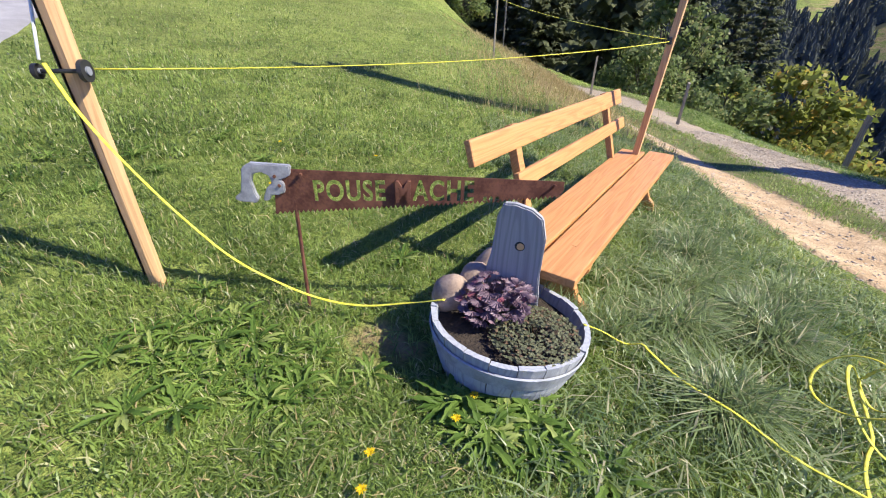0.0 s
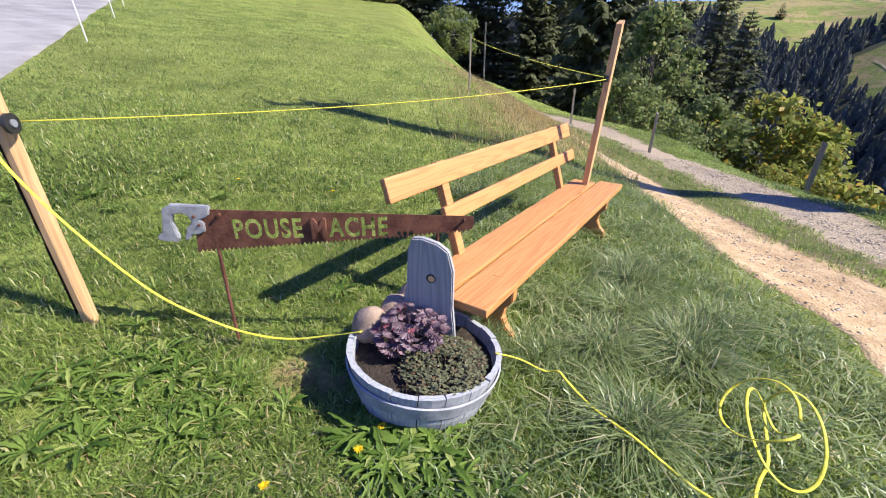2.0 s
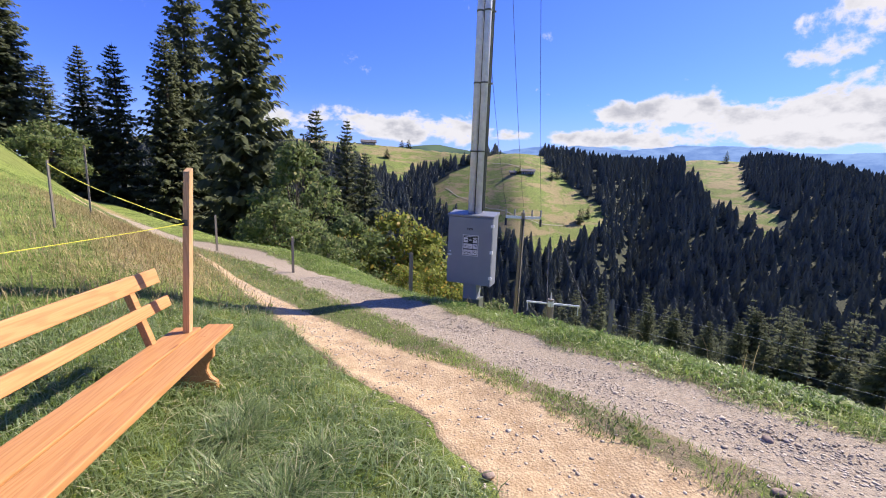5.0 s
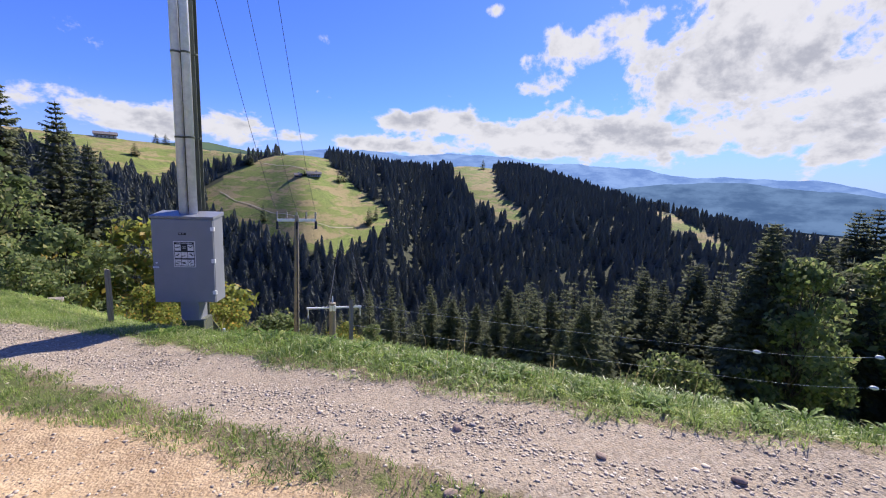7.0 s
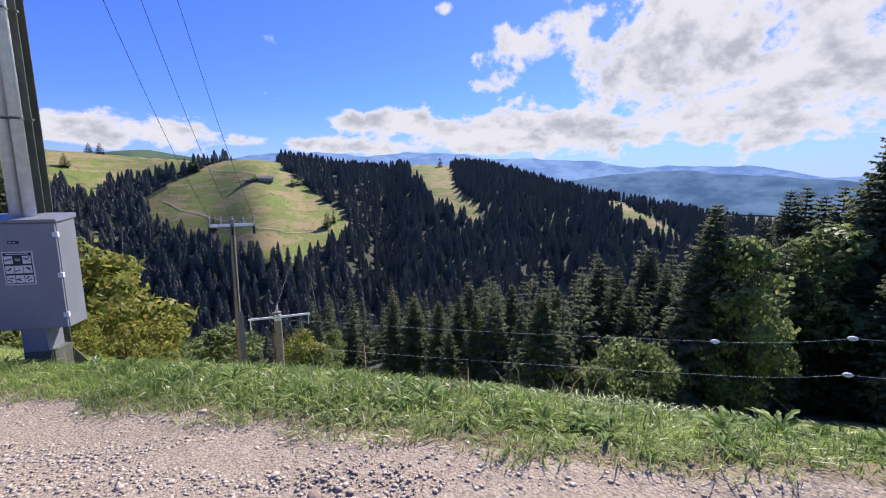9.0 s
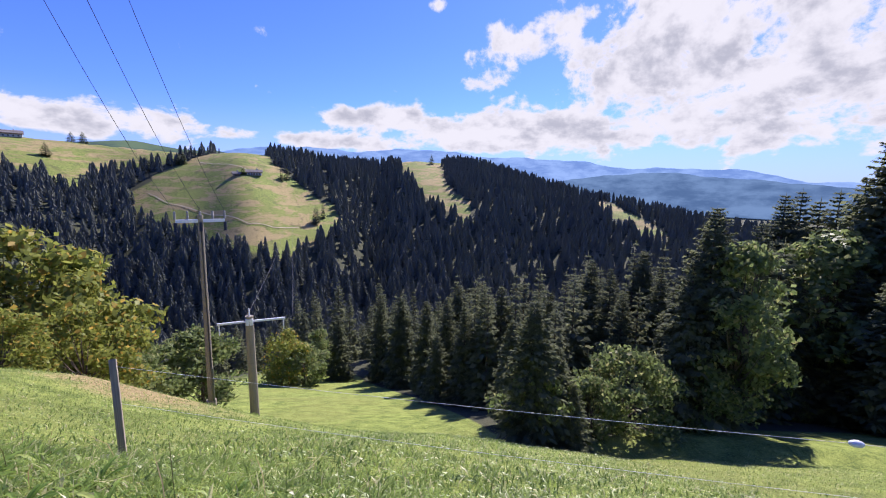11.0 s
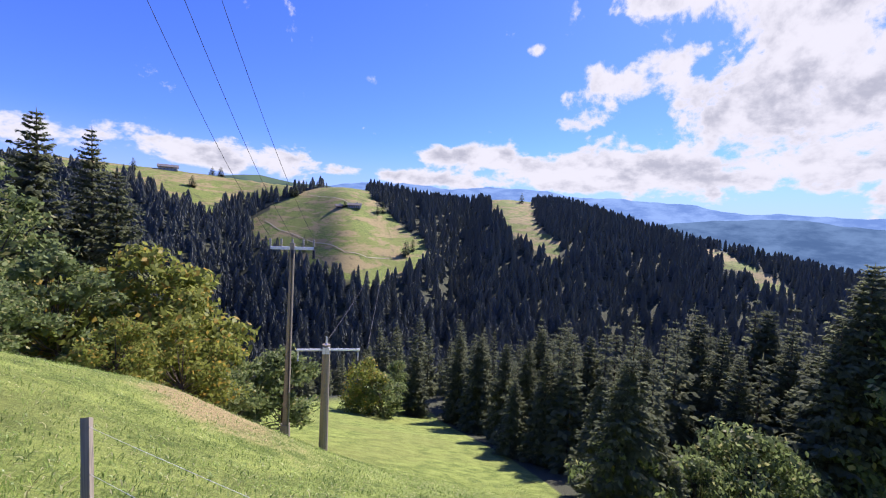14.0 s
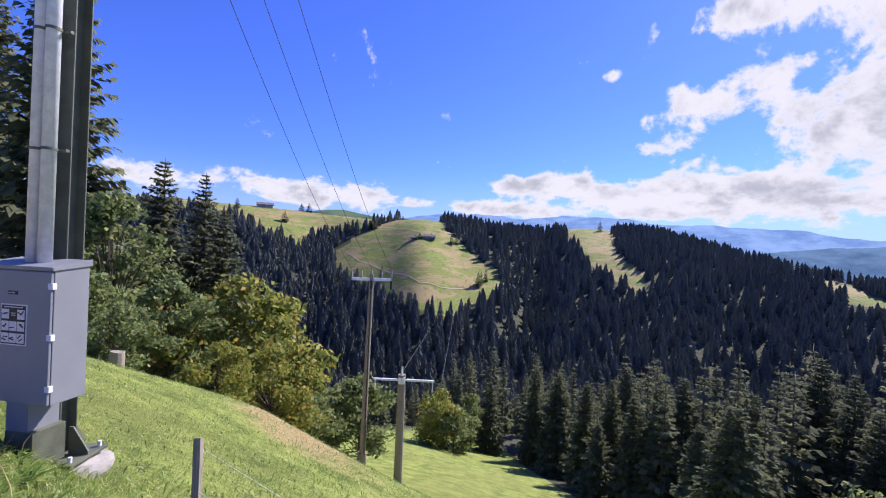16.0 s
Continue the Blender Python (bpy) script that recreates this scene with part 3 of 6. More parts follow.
def broadleaf_meshes(h, w, seed, clumps, leaves, leaf, mat, low=0.15):
    rng = np.random.RandomState(seed)
    bm = bmesh.new()
    add_rod(bm, (0, 0, -0.8), (0, 0, h * 0.35), 0.035 * h * 0.5, 0.022 * h * 0.5, 8)
    centres = []
    for k in range(clumps):
        f = rng.uniform(low, 1.0)
        a = rng.uniform(0, 6.283)
        rad = w * math.sqrt(max(0.0, 1 - (2 * f - 0.95) ** 2)) * rng.uniform(0.35, 0.95)
        c = np.array((rad * math.cos(a), rad * math.sin(a), h * f * 0.95))
        centres.append((c, rng.uniform(0.16, 0.30) * w))
        mid = (c[0] * 0.4, c[1] * 0.4, max(h * 0.1, c[2] * 0.62))
        add_rod(bm, (0, 0, min(h * 0.33, c[2] * 0.5)), mid, 0.010 * h * 0.5, 0.007 * h * 0.5, 5)
        add_rod(bm, mid, tuple(c), 0.007 * h * 0.5, 0.002 * h * 0.5, 4)
    trunk = bpy.data.meshes.new("trunk")
    bm.to_mesh(trunk)
    bm.free()
    trunk.materials.append(BARK)
    n = clumps * leaves
    cen = np.repeat(np.array([c for c, _ in centres]), leaves, 0)
    rad = np.repeat(np.array([r for _, r in centres]), leaves)
    d = rng.normal(size=(n, 3))
    d /= np.linalg.norm(d, axis=1)[:, None]
    p = cen + d * (rad * rng.uniform(0.35, 1.08, n))[:, None] * np.array((1.25, 1.25, 0.85))
    p[:, 2] = np.maximum(p[:, 2], 0.05)
    t = rng.normal(size=(n, 3))
    t[:, 2] -= 0.3
    t /= np.linalg.norm(t, axis=1)[:, None]
    s = np.cross(t, d + 0.4 * rng.normal(size=(n, 3)))
    s /= np.linalg.norm(s, axis=1)[:, None] + 1e-6
    ln = leaf * rng.uniform(0.6, 1.3, n)[:, None]
    q = np.stack([p - t * ln * 0.5, p + s * ln * 0.32, p + t * ln * 0.6, p - s * ln * 0.32], 1)
    return trunk, quads_mesh("crown", q, mat)


BROAD = [
    broadleaf_meshes(9, 3.4, 1, 46, 120, 0.34, LEAF),
    broadleaf_meshes(7, 3.6, 2, 44, 120, 0.30, AUTUMN, 0.05),
    broadleaf_meshes(5, 3.0, 3, 40, 110, 0.26, LEAF, 0.05),
    broadleaf_meshes(16, 4.2, 4, 60, 110, 0.46, LEAF, 0.25),
]
BROAD_H = [9, 7, 5, 16]


def broadleaf(x, y, z, h, kind, wide=1.0, turn=0.0, label="leafy green broadleaf bush on the slope", name="bush"):
    trunk, crown = BROAD[kind]
    s = h / BROAD_H[kind]
    ob = thing(name, label, "tree" if name == "broadleaf_tree" else "bush", Matrix.LocRotScale((x, y, z), Euler((0, 0, turn)), (s * wide, s * wide, s)))
    for nm, me in (("trunk", trunk), ("crown", crown)):
        new(nm, me).parent = ob
    return ob


def polar(az, r, ox=6.0, oy=3.0):
    a = radians(az)
    return ox + r * math.sin(a), oy + r * math.cos(a)



LEFT_SPRUCES = [
    (-57.1, 55.9, 15.8, 1), (-40.1, 47.5, 17.5, 0), (-34.4, 47.2, 18.0, 2), (-33.0, 50.8, 17.6, 0), (-31.0, 54.5, 17.6, 1),
    (-16.4, 46.4, 14.7, 0), (-16.3, 61.3, 19.2, 1), (-12.9, 60.2, 20.8, 3), (-7.4, 56.3, 23.3, 1), (-6.0, 59.7, 35.0, 2),
    (0.1, 48.1, 33.5, 0), (7.6, 53.8, 24.2, 3), (11.4, 55.3, 25.2, 1), (12.7, 50.9, 20.7, 3), (-24.8, 46.6, 14.3, 2), (-20.5, 64.1, 17.0, 3), (-37.0, 49.5, 17.0, 1),
    (-28.5, 50.0, 16.0, 3), (-44.5, 51.0, 16.0, 2), (-25.5, 57.0, 16.0, 0),
]
# bearing, distance, elevation of the top, kind
RIGHT_SPRUCES = [
    (63.8, 34, -13.6, 1), (66.2, 36, -13.0, 3), (70.9, 18.2, -14.6, 0), (74.5, 19.0, -20.5, 3), (77.0, 18.6, -25.0, 3), (68.0, 24, -17.5, 2),
    (73.0, 31, -13.5, 1), (78.2, 40, -8.8, 2), (80.6, 37, -9.8, 1), (84.4, 40, -7.2, 0), (82.3, 33, -12.5, 3), (86.5, 36, -9.0, 1), (88.6, 31, -9.8, 2),
    (91.7, 28.5, -1.3, 0), (90.0, 27.6, -7.5, 3), (93.5, 33, -5.0, 1), (97.5, 54, 0.0, 2), (98.8, 56, 0.4, 1), (100.3, 58, -0.4, 3), (101.7, 55, 0.4, 1), (96.0, 38, -3.0, 2),
    (105.0, 46, 5.6, 0), (106.6, 48, 5.0, 2), (103.4, 52, 1.6, 1), (107.6, 38.5, -4.6, 0), (109.6, 41, 2.0, 2), (111.5, 46, 5.0, 1), (99.5, 41, -8.5, 2), (104.0, 42, -7.0, 3),
    (43.1, 64, -17.0, 3), (49.0, 62, -14.5, 1), (52.0, 56, -15.0, 0), (55.5, 47, -15.5, 2), (58.5, 40, -14.8, 1), (61.0, 35, -16.0, 3), (60.0, 44, -13.2, 0), (57.0, 37, -20.0, 3),
]
RIGHT_BROAD = [
    (83.8, 23.5, -20.0, 2, 1.0), (95.1, 28.2, -5.0, 3, 0.9), (102.0, 44, -3.4, 3, 1.25), (97.0, 36.6, -14.0, 0, 0.9), (101.2, 40, -21.5, 2, 1.0), (79.5, 21.5, -24.0, 2, 0.9), (92.6, 27.5, -20.0, 2, 0.9),
    (36.5, 58, -18.4, 1, 1.0), (38.3, 57, -20.6, 2, 1.2), (40.6, 66, -18.8, 0, 0.9), (25.6, 30, -16.6, 0, 1.25), (72.3, 19.0, -22.5, 2, 0.8),
]
BUSHES = [
    (7.8, 32.5, 7.4, 0), (13.7, 31.6, 9.0, 1), (11.6, 35.1, 11.0, 1), (15.6, 30.9, 5.4, 2), (12.0, 26.4, 5.0, 1), (14.2, 27.6, 3.8, 2),
    (-22.3, 39.9, 4.8, 0), (-19.8, 43.6, 5.6, 1), (3.0, 31.9, 4.6, 2), (11.4, 34.6, 8.5, 1), (5.5, 27.9, 3.2, 2), (-11.5, 39.0, 4.0, 2), (9.2, 25.0, 3.3, 1), (2.4, 38.1, 4.7, 2),
]
for k, (x, y, h, kind) in enumerate(LEFT_SPRUCES):
    spruce(x, y, ground_z(x, y) - 0.3, h * (1.22 if x < -22 else 1.0), kind, 0.95 if h > 32 else 1.25 if x < -14 else 1.15, 1.7 * k)
for k, (az, r, el, kind) in enumerate(RIGHT_SPRUCES):
    x, y = polar(az, r)
    h = 2.45 + r * math.tan(radians(el)) - ground_z(x, y)
    spruce(x, y, ground_z(x, y) - 0.3, h, kind, 1.25 if h > 9 else 1.5, 2.3 * k, "tall shaded spruce in the steep wood below the meadow", "spruces below the meadow")
for k, (az, r, el, kind, wide) in enumerate(RIGHT_BROAD):
    x, y = polar(az, r)
    h = 2.45 + r * math.tan(radians(el)) - ground_z(x, y)
    broadleaf(x, y, ground_z(x, y) - 0.2, h, kind, wide, 1.9 * k, "pale-leaved broadleaf tree among dark spruces" if h > 9 else "sunlit pale-green bush at the edge of the wood", "broadleaf_tree" if h > 9 else "bush")
for k, (x, y, h, kind) in enumerate(BUSHES):
    broadleaf(x, y, ground_z(x, y) - 0.2, h, kind, 1.05, 1.3 * k, "bush with yellowing autumn leaves at the slope's edge" if kind == 1 else "leafy green broadleaf bush at the slope's edge")
for x, y, h, kind, lab in ((4.5, 38.5, 12.5, 3, "sunlit yellow-green broadleaf tree among the spruces"), (-45, 27, 8.5, 0, "dark rounded broadleaf tree beside the lane")):
    broadleaf(x, y, ground_z(x, y) - 0.2, h, kind, 1.0, x, lab, "broadleaf_tree")


def star_spruce(tiers, points, seed):
    """A slim, ragged spruce of unit height as tiers of pointed skirts; triangles (n, 3, 3)."""
    rng = np.random.RandomState(seed)
    tris = []
    for k in range(tiers):
        f = k / tiers
        top = min(1.0, f + 2.1 / tiers)
        rad = 0.18 * (1 - f) ** 0.85 + 0.012
        turn = rng.uniform(0, 6.28)
        ring = []
        for j in range(points * 2):
            a = turn + math.pi * j / points
            rr = rad * (rng.uniform(0.85, 1.25) if j % 2 == 0 else rng.uniform(0.35, 0.55))
            ring.append((rr * math.cos(a), rr * math.sin(a), f + 0.03 + rng.uniform(-0.03, 0.02) + (0.0 if j % 2 == 0 else 0.025)))
        for j in range(points * 2):
            tris.append(((0, 0, top), ring[j], ring[(j + 1) % (points * 2)]))
    return np.array(tris)


def tris_mesh(name, tris, mat):
    n = len(tris)
    return quick_mesh(name, tris.reshape(-1, 3), np.arange(n * 3).reshape(n, 3), 3, mat)


MID_SPRUCES = []
for seed in range(3):
    crown = quads_mesh("crown", spruce_arrays(18, 2.9, 70 + seed, 26, 7, 6, 0.03, 1.15), SPRUCE)
    MID_SPRUCES.append(crown)
MID_TRUNK = bpy.data.meshes.new("trunk")
bm = bmesh.new()
add_rod(bm, (0, 0, -1.5), (0, 0, 17), 0.22, 0.03, 6)
bm.to_mesh(MID_TRUNK)
bm.free()
MID_TRUNK.materials.append(BARK)


def mid_woods():
    rng = random.Random(8)
    count = 0
    spots = []
    while count < 290:
        az, r = rng.uniform(16, 108), rng.uniform(24, 135)
        x, y = polar(az, r)
        if r < float(wood_edge(az)) + 7:
            continue
        if any((x - a) ** 2 + (y - b) ** 2 < 9.0 for a, b in spots):
            continue
        spots.append((x, y))
        h = rng.uniform(11, 18) * (1.0 if az < 75 else 1.2) * (0.75 if r < 55 else 1.0)
        s = h / 18
        ob = thing("spruce", "slender spruce in the dense valley wood", "tree", Matrix.LocRotScale((x, y, ground_z(x, y) - 0.4), Euler((0, 0, rng.uniform(0, 6))), (s * rng.uniform(0.85, 1.15),) * 2 + (s,)), "spruces of the valley wood")
        new("trunk", MID_TRUNK).parent = ob
        new("crown", MID_SPRUCES[count % 3]).parent = ob
        count += 1


mid_woods()


def far_woods():
    """Thousands of spruces on the far slopes, as one piece of woodland."""
    rng = np.random.RandomState(5)
    kinds = {}
    for kind in range(4):
        kinds["mid", kind] = star_spruce(11, 6, 40 + kind)
        kinds["far", kind] = star_spruce(6, 5, 50 + kind)
    out = []
    n = 25000
    az = rng.uniform(-16, 108, n)
    r = np.sqrt(rng.uniform(115 ** 2, 760 ** 2, n))
    x, y = 6 + r * np.sin(np.radians(az)), 3 + r * np.cos(np.radians(az))
    z = height(x, y)
    top_r = np.interp(az, FINE_AZ, FINE_R)
    open_land = field_mask(x, y)
    keep = (open_land < 0.5) & (r < top_r + 25)
    keep &= (az > 2) | (r > 160)
    keep &= rng.uniform(0, 1, n) < np.where(r < 260, 0.9, 0.85)
    for i in np.nonzero(keep)[0]:
        q = kinds["mid" if r[i] < 280 else "far", i % 4]
        h = rng.uniform(8, 15) if r[i] > 300 else rng.uniform(9, 18)
        wide = h * rng.uniform(1.0, 1.6)
        a = rng.uniform(0, 6.28)
        c, s = math.cos(a), math.sin(a)
        out.append(np.stack([(q[..., 0] * c - q[..., 1] * s) * wide + x[i], (q[..., 0] * s + q[..., 1] * c) * wide + y[i], q[..., 2] * h + z[i] - 0.4], -1))
    me = tris_mesh("woodland", np.concatenate(out), HAZED_SPRUCE)
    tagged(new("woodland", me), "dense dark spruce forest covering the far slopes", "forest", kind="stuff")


far_woods()


# bearing, distance, height and width of single trees on the far pastures
for k, (az, r, h, wide) in enumerate(((22.6, 458, 15, 2.2), (26.2, 452, 12, 2.0), (25.7, 455, 10, 1.9), (14.6, 485, 12, 2.2), (40.7, 334, 15, 1.2), (41.7, 350, 12, 1.3), (41.0, 340, 12, 1.2), (56.2, 590, 15, 1.6), (27.4, 330, 14, 1.3), (32.4, 378, 6, 2.6), (36.7, 392, 10, 1.5), (37.4, 400, 12, 1.4), (17.5, 560, 13, 2.4), (16.6, 556, 11, 2.4), (9.0, 520, 12, 2.0))):
    x, y = polar(az, r)
    s = h / 18
    ob = thing("pasture_tree", "single dark tree standing on the far pasture", "tree", Matrix.LocRotScale((x, y, ground_z(x, y) - 0.3), Euler((0, 0, k * 1.7)), (s * wide, s * wide, s)), "trees on the far pasture")
    new("trunk", MID_TRUNK).parent = ob
    new("crown", MID_SPRUCES[k % 3]).parent = ob
FAR_DIRT = surface("pale dirt path", (0.30, 0.25, 0.16), (0.46, 0.39, 0.26), 0.5, 0.9, bumps=0.1)


def far_path(name, stops, half):
    az = np.interp(np.linspace(0, len(stops) - 1, 60), range(len(stops)), [p[0] for p in stops])
    r = np.interp(np.linspace(0, len(stops) - 1, 60), range(len(stops)), [p[1] for p in stops])
    az = az + 0.04 * np.sin(np.arange(60) * 0.5)
    a = np.radians(az)
    px, py = 6 + r * np.sin(a), 3 + r * np.cos(a)
    dx, dy = np.gradient(px), np.gradient(py)
    ln = np.hypot(dx, dy)
    w = np.linspace(-half, half, 4)
    gx, gy = px[:, None] - (dy / ln)[:, None] * w, py[:, None] + (dx / ln)[:, None] * w
    x, y = gx.ravel(), gy.ravel()
    me = quick_mesh(name, np.stack([x, y, height(x, y) + 0.35], 1), grid_loops(60, 4), 4, FAR_DIRT)
    tagged(new(name, me), "pale trodden dirt path across the far pasture", "path", kind="structure")


far_path("path", [(27.6, 446), (29.1, 422), (30.4, 408), (33, 385)], 0.45)
far_path("path", [(22.6, 407), (24.3, 376), (28.5, 334), (32.6, 306), (35.6, 308), (38.6, 322)], 0.35)


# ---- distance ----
# Air haze is painted as the ridges' own tint, which glows without any lamp.
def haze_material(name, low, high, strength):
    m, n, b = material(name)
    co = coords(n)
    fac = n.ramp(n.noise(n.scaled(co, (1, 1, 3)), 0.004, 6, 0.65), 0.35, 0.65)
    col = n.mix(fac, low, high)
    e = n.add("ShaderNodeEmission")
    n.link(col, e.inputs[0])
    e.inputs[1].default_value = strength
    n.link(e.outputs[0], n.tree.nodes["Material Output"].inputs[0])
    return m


def mountains(name, r, az0, az1, profile, rough, seed, mat, label):
    az = np.linspace(az0, az1, 400)
    el = np.interp(az, [p[0] for p in profile], [p[1] for p in profile])
    for k in range(5):
        el = el + rough * 0.5 ** k * np.sin(az * (0.35 * 2.1 ** k) + seed * (k + 1))
    a = np.radians(az)
    top = 2.6 + r * np.tan(np.radians(el))
    xs, ys = 4 + r * np.sin(a), 3 + r * np.cos(a)
    verts = np.concatenate([np.stack([xs, ys, np.full_like(xs, -700.0)], 1), np.stack([xs, ys, top * 0.5 - 60], 1), np.stack([xs * 1.03, ys * 1.03, top], 1)])
    k = np.arange(len(az) - 1)
    loops = np.concatenate([np.stack([k + o, k + 1 + o, k + 1 + o + 400, k + o + 400], 1) for o in (0, 400)])
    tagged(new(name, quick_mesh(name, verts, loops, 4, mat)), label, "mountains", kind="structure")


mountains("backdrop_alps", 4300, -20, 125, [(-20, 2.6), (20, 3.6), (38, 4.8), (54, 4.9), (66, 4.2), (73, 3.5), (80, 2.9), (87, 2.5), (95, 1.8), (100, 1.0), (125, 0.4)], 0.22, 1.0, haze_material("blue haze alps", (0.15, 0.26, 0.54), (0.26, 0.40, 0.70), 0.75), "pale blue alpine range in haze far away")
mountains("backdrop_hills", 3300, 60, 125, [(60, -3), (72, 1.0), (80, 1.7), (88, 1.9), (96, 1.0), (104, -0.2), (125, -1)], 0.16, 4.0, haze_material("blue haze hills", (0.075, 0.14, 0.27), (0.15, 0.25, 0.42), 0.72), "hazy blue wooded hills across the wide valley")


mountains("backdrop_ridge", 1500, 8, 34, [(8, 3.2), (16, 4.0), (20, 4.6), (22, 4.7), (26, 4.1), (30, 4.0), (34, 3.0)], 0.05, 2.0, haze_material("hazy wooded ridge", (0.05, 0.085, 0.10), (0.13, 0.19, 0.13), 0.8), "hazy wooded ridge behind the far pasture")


# ---- asphalt lane ----
ASPHALT = surface("worn asphalt", (0.20, 0.19, 0.19), (0.33, 0.315, 0.31), 1.2, 0.9, bumps=0.5, dist=0.006, fine=90)


def build_lane():
    t = np.linspace(0, 1, 160)
    px = np.interp(t, [0, 0.25, 0.36, 0.5, 0.62, 1.0], [1.4, -0.45, -4.9, -8.2, -15.5, -62])
    py = np.interp(t, [0, 0.25, 0.36, 0.5, 0.62, 1.0], [0.75, 2.12, 4.68, 7.75, 13.9, 52])
    for _ in range(14):
        px[1:-1] = (px[:-2] + px[1:-1] * 2 + px[2:]) / 4
        py[1:-1] = (py[:-2] + py[1:-1] * 2 + py[2:]) / 4
    w = np.linspace(0, 1, 14)
    dx, dy = np.gradient(px), np.gradient(py)
    ln = np.hypot(dx, dy)
    nx, ny = dy / ln, -dx / ln
    gx = px[:, None] - nx[:, None] * (w * 2.7)
    gy = py[:, None] - ny[:, None] * (w * 2.7)
    x, y = gx.ravel(), gy.ravel()
    rim = smooth(np.minimum(w, 1 - w), 0, 0.06)
    z = height(x, y) - 0.05 + 0.075 * np.tile(rim, len(t))
    me = quick_mesh("lane", np.stack([x, y, z], 1), grid_loops(len(t), len(w)), 4, ASPHALT)
    tagged(new("lane", me), "narrow grey asphalt farm lane beside the meadow", "road", kind="structure")
    return px, py


LANE = build_lane()


# ---- electric mast with cabinet ----
def build_mast():
    m = pose(5.67, 8.63, ground_z(5.67, 8.63), 0, 0, -35)
    mast = thing("power_mast", "olive steel H-section power mast on a concrete footing", "mast", m)
    top = 9.2
    bm = bmesh.new()
    add_box(bm, (0.18, 0.016, top), Matrix.Translation((0, 0.09, top / 2)), 0.003, 1)
    add_box(bm, (0.18, 0.016, top), Matrix.Translation((0, -0.09, top / 2)), 0.003, 1)
    add_box(bm, (0.012, 0.166, top), Matrix.Translation((0, 0, top / 2)))
    part("beam", bm, MAST_PAINT, mast)
    bm = block((0.62, 0.45, 0.03), Matrix.Translation((0, 0, 0.06)), 0.004)
    part("base_plate", bm, MAST_PAINT, mast)
    for sx, sy in ((1, 0), (-1, 0), (0, 1), (0, -1)):
        gus = outline_plate([(0.10, 0.075), (0.29, 0.075), (0.29, 0.11), (0.14, 0.34), (0.10, 0.34)], 0.014, Matrix.Rotation(math.atan2(sy, sx), 4, "Z"))
        part("gusset", gus, MAST_PAINT, mast)
    for sx in (-0.26, 0.26):
        for sy in (-0.17, 0.17):
            bm = rod((sx, sy, 0.05), (sx, sy, 0.13), 0.018, seg=6)
            part("bolt", bm, GALV, mast)
    bm = bmesh.new()
    bmesh.ops.create_icosphere(bm, subdivisions=3, radius=0.42)
    for v in bm.verts:
        n = noise.noise(v.co * 4) * 0.06
        v.co = Vector((v.co.x * 1.05, v.co.y * 0.95, v.co.z * 0.32)) * (1 + n)
    bmesh.ops.translate(bm, vec=(0.03, 0, -0.09), verts=bm.verts)
    part("footing", bm, CONCRETE, mast, "rough pale concrete footing")
    part("crossarm", block((0.10, 1.5, 0.10), Matrix.Translation((0, 0, top - 0.2)), 0.006), GALV, mast)
    for k in (-0.6, 0.0, 0.6):
        bm = bmesh.new()
        for j in range(4):
            add_rod(bm, (0, k, top - 0.12 + 0.07 * j), (0, k, top - 0.07 + 0.07 * j), 0.06, 0.035, 12)
        part("insulator", bm, CONCRETE, mast, "ribbed ceramic insulator")


build_mast()


